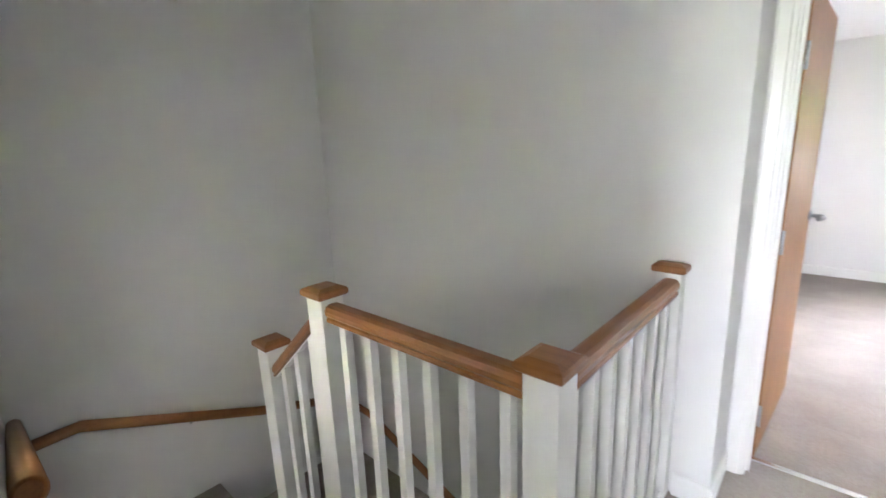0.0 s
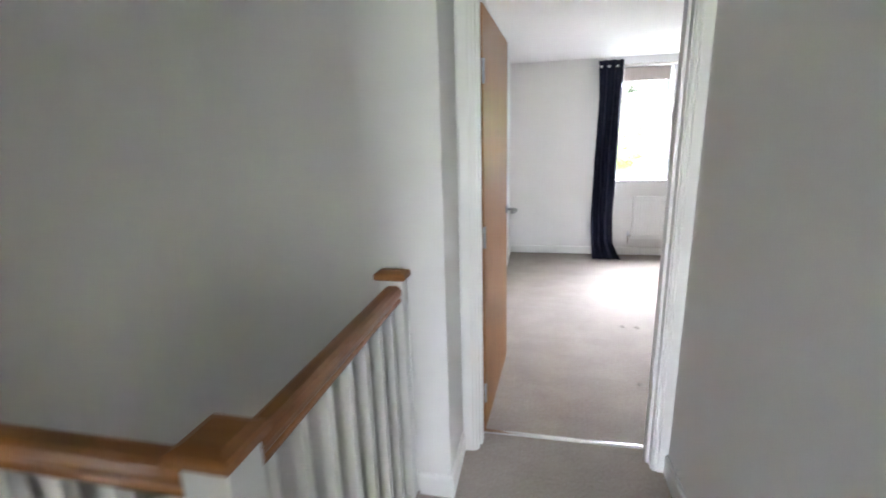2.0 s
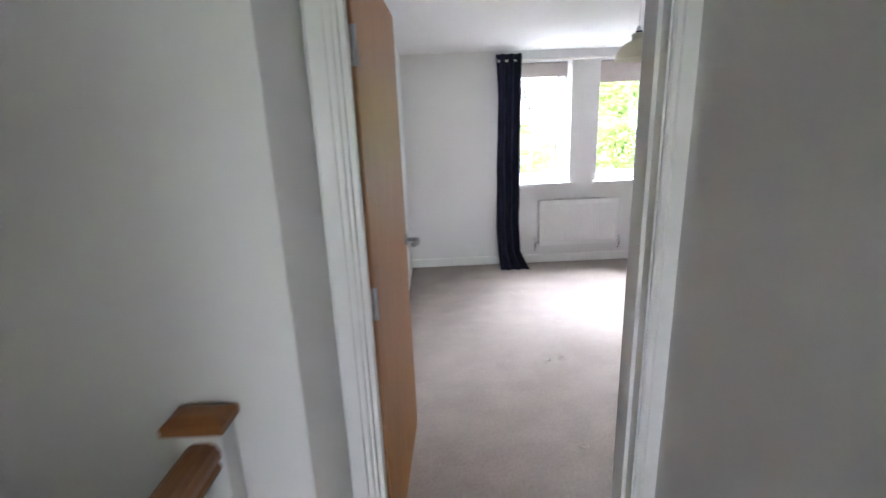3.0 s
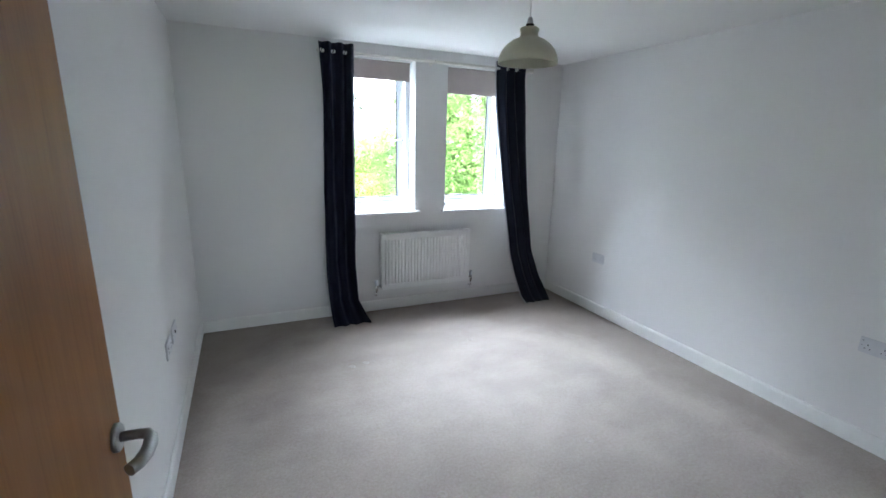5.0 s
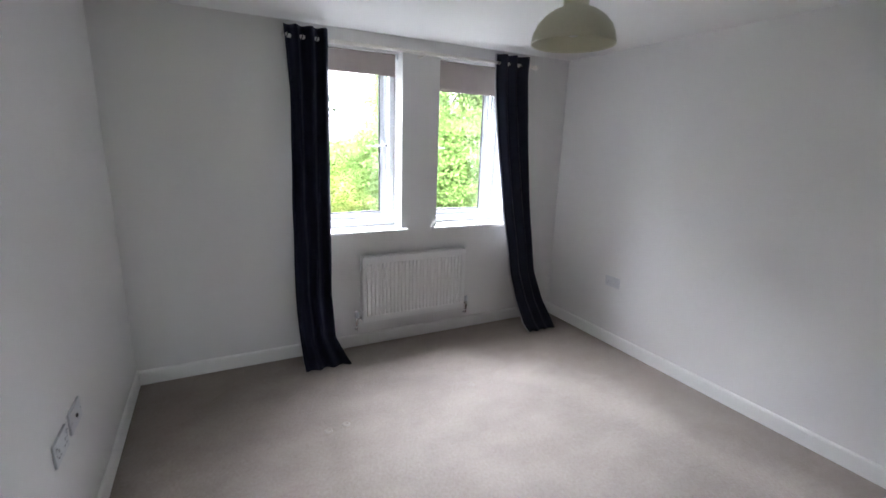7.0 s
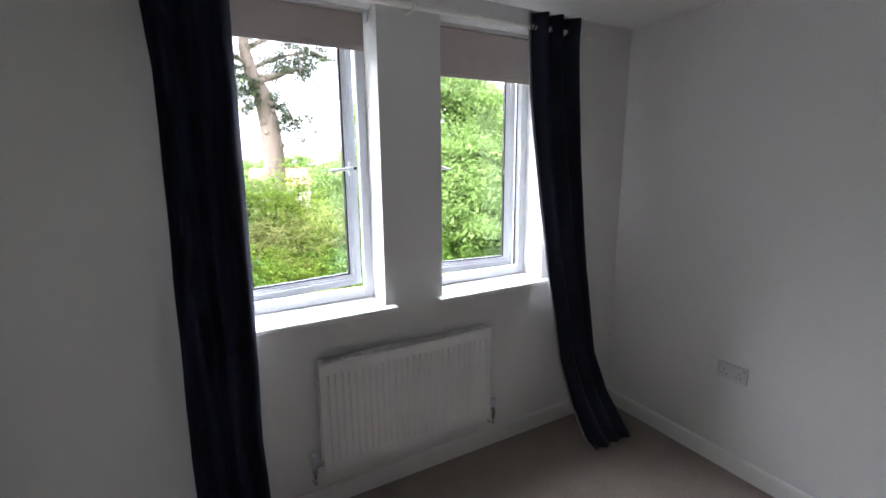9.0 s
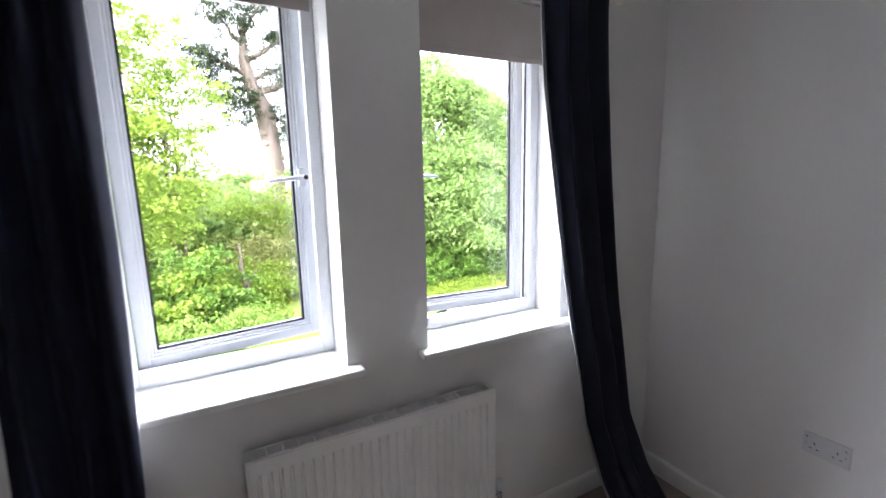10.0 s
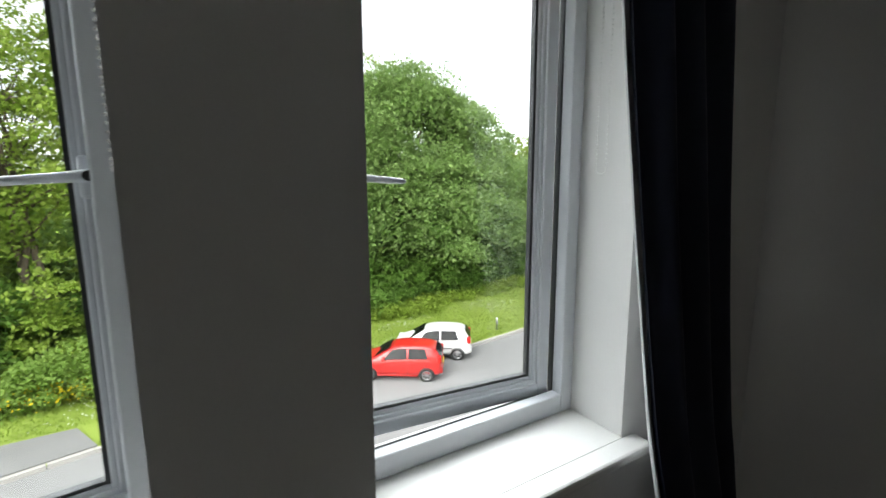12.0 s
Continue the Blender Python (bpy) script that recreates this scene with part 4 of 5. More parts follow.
def clump_centres(lobes, per_area, seed, inner=0.22):
    """Clump places over the outside of ellipsoid lobes (x, y, z, rx, ry, rz), with some inside."""
    r = np.random.default_rng(seed)
    out = []
    for cx, cy, cz, rx, ry, rz in lobes:
        area = 4 * np.pi * ((rx * ry) ** 1.6 / 3 + (rx * rz) ** 1.6 / 3 + (ry * rz) ** 1.6 / 3) ** (1 / 1.6)
        n = max(6, int(area * per_area))
        d = r.normal(0, 1, (n, 3))
        d /= np.linalg.norm(d, axis=1, keepdims=True)
        rad = np.where(r.uniform(0, 1, n) < inner, r.uniform(0.35, 0.8, n), r.uniform(0.80, 1.08, n) + (r.uniform(0, 1, n) < 0.14) * r.uniform(0.0, 0.28, n))
        rad *= 1 + 0.14 * np.sin(3.1 * d[:, 0] * 2 + seed) * np.cos(2.7 * d[:, 2] * 2 + seed) + r.normal(0, 0.05, n)
        out.append(np.array([cx, cy, cz]) + d * rad[:, None] * np.array([rx, ry, rz]))
    return np.concatenate(out)


def leaves_round(clumps, count, spread, seed, hang=0.35):
    r = np.random.default_rng(seed)
    n = len(clumps)
    size = spread * r.uniform(0.55, 1.25, n)
    off = r.normal(0, 1, (n, count, 3)) * size[:, None, None] * (0.55, 0.55, 0.24)
    off[..., 2] -= hang * (off[..., 0] ** 2 + off[..., 1] ** 2) / (size[:, None] + 1e-6)
    return (clumps[:, None] + off).reshape(-1, 3)


def limb_path(a, b, seed, bend=0.12, steps=6):
    r = random.Random(seed)
    a, b = Vector(a), Vector(b)
    length = (b - a).length
    pts = []
    for k in range(steps + 1):
        u = k / steps
        p = a.lerp(b, u)
        w = bend * length * math.sin(math.pi * u)
        pts.append(p + Vector((r.uniform(-w, w) * 0.5, r.uniform(-w, w) * 0.5, 0.35 * w)))
    return pts


def tree(name, base, height, trunk_r, lobes, leaf_mat, leaf, per_area, count, seed, label, limbs=9, bark=None, spread=0.55, trunks=1, fork=0.35):
    """A broadleaf tree: tapered trunk and limbs that reach into a crown of leaf clumps."""
    r = random.Random(seed)
    t = thing(name, pose(*base), label, "tree", "trees beyond the road")
    clumps = clump_centres(lobes, per_area, seed)
    keep = clumps[:, 2] > 0.35
    clumps = clumps[keep]
    leaf_cloud("crown", leaves_round(clumps, count, spread, seed + 1), leaf, leaf_mat, t, seed=seed + 2)
    bm = bmesh.new()
    tops = []
    for k in range(trunks):
        lean = Vector((r.uniform(-0.6, 0.6), r.uniform(-0.4, 0.4), 0)) * (0.6 if trunks == 1 else 1.6)
        foot = Vector((r.uniform(-0.3, 0.3) * (trunks > 1), r.uniform(-0.3, 0.3) * (trunks > 1), -0.2))
        pts = limb_path(foot, lean + Vector((0, 0, height * 0.86)), seed + k, 0.05, 9)
        radii = [trunk_r * (1.35 if i == 0 else 1.0) * (1 - 0.86 * i / 9) for i in range(10)]
        add_tube(bm, pts, radii, 10)
        tops.append(pts)
    part("trunk", bm, bark or BARK, t)
    order = list(range(len(clumps)))
    r.shuffle(order)
    bm = bmesh.new()
    for i in range(min(limbs, len(order))):
        target = clumps[order[i]]
        pts = tops[i % trunks]
        k = min(8, max(2, int(9 * min(0.9, fork + 0.5 * target[2] / height * r.uniform(0.6, 1.0)))))
        rad = trunk_r * (1 - 0.86 * k / 9) * 0.55
        path = limb_path(pts[k], target, seed + 50 + i, 0.14, 5)
        add_tube(bm, path, [rad * (1 - 0.85 * u / 5) for u in range(6)], 6)
        for j in range(2):
            tip = clumps[order[(i * 7 + j * 3 + limbs) % len(order)]]
            mid = path[3]
            if (Vector(tip) - mid).length < 3.5:
                add_tube(bm, limb_path(mid, tip, seed + 90 + i + j, 0.15, 3), [rad * 0.4, rad * 0.3, rad * 0.2, rad * 0.08], 5)
    part("limbs", bm, bark or BARK, t)
    return t


# the big maple beyond the lawn, seen through the second window
dome = random.Random(4)
lobes = [(-0.5, 0.0, 7.6, 4.3, 3.6, 4.4), (-3.6, -1.0, 5.6, 3.0, 2.8, 3.6), (4.2, -0.5, 5.6, 3.4, 2.8, 3.6), (0.8, -2.4, 4.2, 4.0, 2.2, 2.6), (7.2, -1.0, 4.4, 2.2, 2.2, 2.8)]
for k in range(46):
    ang, rise = dome.uniform(math.pi * 0.95, math.pi * 2.05), dome.uniform(0.02, 1.0)
    out = math.cos(rise * 1.35)
    rad = dome.uniform(1.1, 2.0)
    lobes.append((0.8 + 7.0 * out * math.cos(ang) * (0.85 + 0.2 * rise), 0.2 + 4.3 * out * math.sin(ang), 2.4 + 8.6 * math.sin(rise * 1.35), rad * 1.15, rad, rad * 0.85))
lobes = [(a, b, (1.17 - 0.05 * max(0, a)) * c, p, q, (1.05 - 0.04 * max(0, a)) * h) for a, b, c, p, q, h in lobes]
tree("maple_tree", (15.6, 32.0, GROUND), 13.0, 0.42, lobes, LEAF_MAPLE, 0.22, 0.48, 170, 21, "broad green maple in full leaf beyond the lawn", 26, spread=1.15)
tree("maple_tree", (24.5, 36.0, GROUND), 10.5, 0.35,
     [(0, 0, 6.0, 4.6, 4.0, 4.4), (-3.0, -2.0, 4.0, 3.2, 2.8, 3.0), (3.6, -1.0, 4.6, 3.4, 3.0, 3.4)],
     LEAF_MAPLE, 0.25, 1.1, 110, 22, "green maple at the end of the lawn", 14, spread=0.8)
tree("maple_tree", (14.5, 37.0, GROUND), 16.5, 0.30,
     [(0.0, 0, 8.0, 2.6, 2.4, 4.0), (0.1, 0.0, 13.0, 1.6, 1.6, 2.7), (-1.3, -0.4, 11.2, 1.2, 1.2, 1.6), (1.5, 0.0, 12.0, 1.1, 1.1, 1.5)],
     LEAF_LIGHT, 0.20, 1.0, 60, 23, "tall young tree with thin spring leaves", 20, spread=0.75)
# the light green trees seen through the first window
tree("field_maple_tree", (-2.6, 27.6, GROUND), 12.0, 0.19,
     [(0, 0, 8.4, 2.6, 2.4, 3.6), (-2.2, -0.6, 6.2, 2.2, 2.0, 2.6), (2.4, -0.6, 7.6, 2.0, 1.8, 2.8), (0.6, 0.4, 12.0, 1.9, 1.6, 2.4)],
     LEAF_LIGHT, 0.195, 0.95, 74, 31, "light green field maple with forked trunks", 26, spread=0.8, trunks=3)
tree("field_maple_tree", (-7.4, 28.6, GROUND), 12.5, 0.22,
     [(0, 0, 8.6, 3.0, 2.6, 4.0), (-2.4, -0.6, 5.8, 2.4, 2.0, 2.8), (2.4, -0.8, 5.8, 2.2, 1.8, 2.8), (0.2, 0.0, 12.4, 2.2, 1.8, 2.4)],
     LEAF_LIGHT, 0.195, 0.95, 74, 32, "light green field maple with forked trunks", 26, spread=0.8, trunks=3)
tree("field_maple_tree", (-13.0, 29.5, GROUND), 12.0, 0.24,
     [(0, 0, 7.4, 3.4, 2.8, 4.2), (-2.6, -0.8, 4.8, 2.6, 2.2, 2.8), (2.6, -0.8, 5.0, 2.6, 2.0, 2.8)],
     LEAF_LIGHT, 0.21, 0.95, 70, 33, "light green field maple at the wood's edge", 14, spread=0.7, trunks=2)
tree("field_maple_tree", (-20.0, 31.0, GROUND), 13.0, 0.28,
     [(0, 0, 7.6, 4.0, 3.0, 4.6), (3.0, -0.8, 5.0, 3.0, 2.2, 3.0), (-3.0, -0.8, 5.0, 3.0, 2.2, 3.0)],
     LEAF_MAPLE, 0.30, 1.3, 46, 34, "green tree at the wood's edge", 10, spread=0.8)
tree("field_maple_tree", (0.4, 29.0, GROUND), 12.5, 0.15,
     [(0, 0, 7.0, 1.5, 1.4, 2.8), (-0.8, -0.6, 4.2, 1.5, 1.4, 1.8), (0.9, 0.2, 9.8, 1.7, 1.4, 2.3), (-1.3, 0.0, 11.2, 1.6, 1.4, 2.0), (0.3, 0.0, 12.4, 1.5, 1.3, 1.3)],
     LEAF_LIGHT, 0.18, 0.8, 60, 35, "slim light green sapling", 18, spread=0.6, trunks=2)
for bx, by, bh, sd in ((-30, 44, 13, 41), (-22, 47, 14, 42), (-12, 46, 12.5, 43), (31, 45, 11, 45), (40, 48, 12, 46), (21, 52, 11.0, 47)):
    tree("woodland_tree", (bx, by, GROUND), bh, 0.35, [(0, 0, bh * 0.55, 4.2, 3.6, bh * 0.42), (-2.8, -1, bh * 0.4, 3.0, 2.6, bh * 0.3), (2.8, -1, bh * 0.4, 3.0, 2.6, bh * 0.3)],
         LEAF_MAPLE if sd % 2 else LEAF_LIGHT, 0.42, 1.0, 34, sd, "green woodland tree in leaf", 6, spread=0.95)


# the old pine
def pine(base):
    p = thing("pine_tree", pose(*base), "tall old pine with a bare knobbly trunk", "tree", "trees beyond the road")
    trunk = [(0.2, 0, -0.3), (0.12, 0, 2.5), (0.0, 0, 5.0), (0.15, 0.1, 7.5), (-0.05, 0, 10.0), (-0.35, 0.1, 12.2), (-1.1, 0.2, 13.9), (-1.5, 0.3, 16.0), (-1.3, 0.3, 19.0)]
    bm = tube(trunk, [1.05, 0.94, 0.90, 0.84, 0.80, 0.74, 0.58, 0.42, 0.18], 16)
    part("trunk", bm, PINE_BARK, p)
    for k, (z, a, s) in enumerate(((8.2, 0.4, 0.34), (9.3, 2.2, 0.30), (10.2, 4.0, 0.36), (11.0, 0.9, 0.32), (11.6, 5.2, 0.30), (6.9, 3.0, 0.26))):
        x = float(np.interp(z, [q[2] for q in trunk], [q[0] for q in trunk]))
        bm = bmesh.new()
        bmesh.ops.create_icosphere(bm, subdivisions=2, radius=s, matrix=Matrix.Translation((x + 0.62 * math.cos(a), -0.62 * abs(math.sin(a)), z)))
        part("knot", bm, PINE_BARK, p)
    bm = bmesh.new()
    tips = []
    for k, (z, end, rad) in enumerate(((13.2, (3.6, -0.6, 14.6), 0.36), (12.4, (2.6, -1.2, 9.6), 0.16), (14.6, (-5.2, -1.0, 16.0), 0.24), (15.6, (2.6, 0.8, 18.2), 0.24), (13.6, (-4.6, 0.6, 13.2), 0.17),
                                       (16.8, (-3.6, -0.8, 19.0), 0.18), (14.2, (4.8, 0.8, 16.4), 0.2), (17.8, (0.6, -0.6, 20.4), 0.16), (13.0, (-2.6, -1.4, 11.6), 0.12))):
        i = [q[2] for q in trunk]
        start = (float(np.interp(z, i, [q[0] for q in trunk])), 0.2, z)
        path = limb_path(start, end, 300 + k, 0.16, 6)
        add_tube(bm, path, [rad * (1 - 0.8 * u / 6) for u in range(7)], 8)
        tips += [tuple(q) for q in path[2:]]
        for j in range(4):
            r = random.Random(700 + 10 * k + j)
            q = path[3 + j % 4] + Vector((r.uniform(-1.3, 1.3), r.uniform(-1.3, 1.3), r.uniform(-0.7, 0.9)))
            add_tube(bm, limb_path(path[2 + j % 4], q, 900 + 10 * k + j, 0.2, 3), [rad * 0.3, rad * 0.22, rad * 0.15, 0.02], 5)
            tips.append(tuple(q))
    part("limbs", bm, PINE_BARK, p)
    r = np.random.default_rng(77)
    tips = np.array(tips)
    clumps = np.repeat(tips, 7, 0) + r.normal(0, 0.62, (7 * len(tips), 3))
    leaf_cloud("needles", leaves_round(clumps, 60, 0.62, 78, 0.1), 0.26, NEEDLE, p, flat=0.8, aspect=0.26, droop=0.0, seed=79)
    return p


pine((7.0, 45.0, GROUND))


def thicket(name, lobes, mat, leaf, per_area, count, seed, label, spread=0.5, hang=0.2):
    ob = leaf_cloud(name, leaves_round(clump_centres(lobes, per_area, seed, 0.3), count, spread, seed + 1, hang), leaf, mat, None, seed=seed + 2)
    return tagged(ob, label, "bushes", kind="stuff")


def row_of_lobes(x0, x1, y0, y1, z0, z1, width, seed, n):
    r = random.Random(seed)
    out = []
    for k in range(n):
        h = r.uniform(z0, z1)
        out.append((x0 + (x1 - x0) * (k + r.uniform(0.1, 0.9)) / n, r.uniform(y0, y1), GROUND + h * 0.45, width * r.uniform(0.8, 1.3), width * r.uniform(0.7, 1.1), h * 0.62))
    return out


def slanted(lobes):
    """The edge of the wood draws nearer to the road towards the west."""
    return [(x, y - 0.20 * max(0.0, 20.0 - x), z, a, b, c) for x, y, z, a, b, c in lobes]


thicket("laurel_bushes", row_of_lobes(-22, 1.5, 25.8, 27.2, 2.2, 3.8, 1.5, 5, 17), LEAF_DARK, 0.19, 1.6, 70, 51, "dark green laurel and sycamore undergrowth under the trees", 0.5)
thicket("bright_shrubs", row_of_lobes(-20, 2.5, 25.0, 26.4, 2.4, 4.2, 1.0, 6, 13), LEAF_LIGHT, 0.165, 1.5, 70, 54, "yellow-green shrubs at the wood's edge", 0.5)
thicket("bramble_bank", row_of_lobes(-24, 3.4, 22.9, 24.6, 0.9, 1.5, 1.15, 7, 34), LEAF_BUSH, 0.125, 3.4, 66, 57, "low bank of nettles and brambles along the verge", 0.42, 0.1)
thicket("mixed_shrubs", row_of_lobes(1.5, 9.5, 28.0, 33.0, 1.6, 3.2, 1.4, 8, 12), LEAF_LIGHT, 0.165, 1.5, 70, 60, "mixed green shrubs in front of the pine", 0.55)
thicket("dry_shrubs", row_of_lobes(2.5, 9.0, 30.0, 36.0, 2.9, 4.4, 1.4, 9, 11), LEAF_DRY, 0.15, 0.85, 46, 63, "pale olive shrubs coming into leaf", 0.6)
thicket("yellow_shrubs", row_of_lobes(2.0, 8.0, 34.0, 40.0, 4.0, 6.0, 1.6, 10, 10), LEAF_LIGHT, 0.18, 0.9, 48, 66, "yellow-green shrubs in front of the pine", 0.65)
thicket("wood_backing", row_of_lobes(-28, 4.0, 31.5, 36.0, 4.5, 7.5, 2.2, 13, 15), LEAF_MAPLE, 0.34, 0.9, 36, 90, "dense green wood behind the first trees", 0.8)
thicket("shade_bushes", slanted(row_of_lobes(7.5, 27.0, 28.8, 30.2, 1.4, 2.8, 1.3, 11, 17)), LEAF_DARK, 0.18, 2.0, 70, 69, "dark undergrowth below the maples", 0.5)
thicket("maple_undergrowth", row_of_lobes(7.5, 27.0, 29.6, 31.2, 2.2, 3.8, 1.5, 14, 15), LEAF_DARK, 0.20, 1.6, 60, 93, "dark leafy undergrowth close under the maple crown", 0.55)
thicket("long_grass", slanted(row_of_lobes(6.5, 26.0, 27.2, 28.2, 0.2, 0.5, 1.0, 12, 24)), GRASS_BLADE, 0.13, 3.0, 60, 72, "long grass along the foot of the wood", 0.4, 0.0)
thicket("far_woods", [(-90 + 9 * k, 95 + 12 * math.sin(1.7 * k), GROUND + 2.5 + 1.5 * math.sin(2.3 * k), 8, 5, 5.5 + 1.5 * math.sin(k)) for k in range(24)], LEAF_MAPLE, 1.2, 0.3, 20, 75, "distant woods along the skyline", 1.8)

# a dead stump in the shrubs
stump = thing("dead_tree", pose(2.9, 27.4, GROUND), "dead grey-brown tree stump among the shrubs", "dead tree")
part("trunk", tube(limb_path((0, 0, -0.2), (-0.15, 0, 3.6), 400, 0.06, 7), [0.20, 0.17, 0.15, 0.14, 0.12, 0.10, 0.08, 0.04], 10), BARK, stump)
part("snag", tube(limb_path((-0.05, 0, 1.4), (0.55, -0.1, 2.4), 401, 0.1, 4), [0.08, 0.07, 0.06, 0.045, 0.02], 8), BARK, stump)

# grass blades, daisies and buttercups on the verge
n = 60000
gx = rng.uniform(-9, 20, n)
gy = np.array([kerb_y(v) for v in gx]) + 0.2 + rng.uniform(0, 1, n) ** 1.3 * 8.0
blades = np.stack([gx, gy, np.full(n, GROUND + 0.035)], 1)
blades = blades[(gx > -0.3) | (gy > 20.75)]
tagged(leaf_cloud("grass_blades", blades, 0.10, GRASS_BLADE, None, flat=1.1, aspect=0.22, droop=-0.5, seed=81), "short grass blades on the verge", "grass", kind="stuff")
n = 900
cx, cy = rng.uniform(-7, 18, 26), rng.uniform(0.8, 6.5, 26)
k = rng.integers(0, 26, n)
gx = cx[k] + rng.normal(0, 0.7, n)
gy = np.array([kerb_y(v) for v in gx]) + np.clip(cy[k] + rng.normal(0, 0.35, n), 0.3, 8)
keep = (gx > -0.3) | (gy > 20.75)
tagged(leaf_cloud("daisies", np.stack([gx, gy, np.full(n, GROUND + 0.09)], 1)[keep], 0.055, DAISY, None, flat=0.2, aspect=1.0, droop=0.0, seed=82), "white daisies in the grass", "flowers", kind="stuff")
n = 700
gx = np.where(rng.uniform(0, 1, n) < 0.6, rng.normal(-1.6, 1.1, n), rng.normal(11.0, 2.0, n))
gy = np.where(gx < 4, rng.normal(22.6, 0.35, n), rng.normal(27.6, 0.4, n))
gz = np.where(gx < 4, GROUND + 0.25 + rng.uniform(0, 0.5, n), GROUND + 0.15 + rng.uniform(0, 0.25, n))
tagged(leaf_cloud("buttercups", np.stack([gx, gy, gz], 1), 0.075, PETAL, None, flat=0.4, aspect=1.0, droop=0.0, seed=83), "yellow buttercups along the bank", "flowers", kind="stuff")


# ---- bollards ----
def bollard(x, y, size=1.0):
    b = thing("bollard", pose(x, y, GROUND) @ Matrix.Diagonal((size, size, size, 1)), "short grey metal bollard light on the verge", "bollard", "bollards on the verge")
    part("post", lathe([(0, 0), (0.075, 0), (0.075, 0.66), (0.070, 0.67), (0, 0.67)], 16), STEEL, b)
    part("lens", lathe([(0.066, 0.672), (0.066, 0.78), (0, 0.78)], 16), PLASTIC, b, "pale light lens")
    part("cap", lathe([(0.078, 0.78), (0.078, 0.83), (0.055, 0.87), (0, 0.885)], 16), PLASTIC, b)


bollard(0.15, 20.28)
bollard(14.19, 21.1, 0.66)

# ---- cars ----
RED = surface("red_car_paint", (0.50, 0.014, 0.012), (0.56, 0.022, 0.018), 1.0, 0.3, 40.0, 0.0, coat=0.8)
WHITE = surface("white_car_paint", (0.74, 0.74, 0.73), (0.80, 0.80, 0.79), 1.0, 0.3, 40.0, 0.0, coat=0.8)
CAR_GLASS = surface("dark_car_glass", (0.012, 0.014, 0.016), (0.022, 0.024, 0.026), 3.0, 0.06, 40.0, 0.0)
TYRE = surface("tyre_rubber", (0.018, 0.018, 0.018), (0.032, 0.032, 0.032), 6.0, 0.8, 60.0, 0.2, 0.002)
ALLOY = surface("alloy_rim", (0.42, 0.42, 0.43), (0.55, 0.55, 0.56), 6.0, 0.35, 60.0, 0.0, 0.0, 0.9)
TRIM = surface("black_trim", (0.02, 0.02, 0.02), (0.035, 0.035, 0.035), 6.0, 0.55, 60.0, 0.05, 0.001)
TAIL = surface("red_lamp_lens", (0.45, 0.012, 0.01), (0.55, 0.02, 0.015), 6.0, 0.15, 60.0, 0.0)
HEAD = surface("clear_lamp_lens", (0.6, 0.62, 0.64), (0.75, 0.77, 0.78), 6.0, 0.12, 60.0, 0.0)


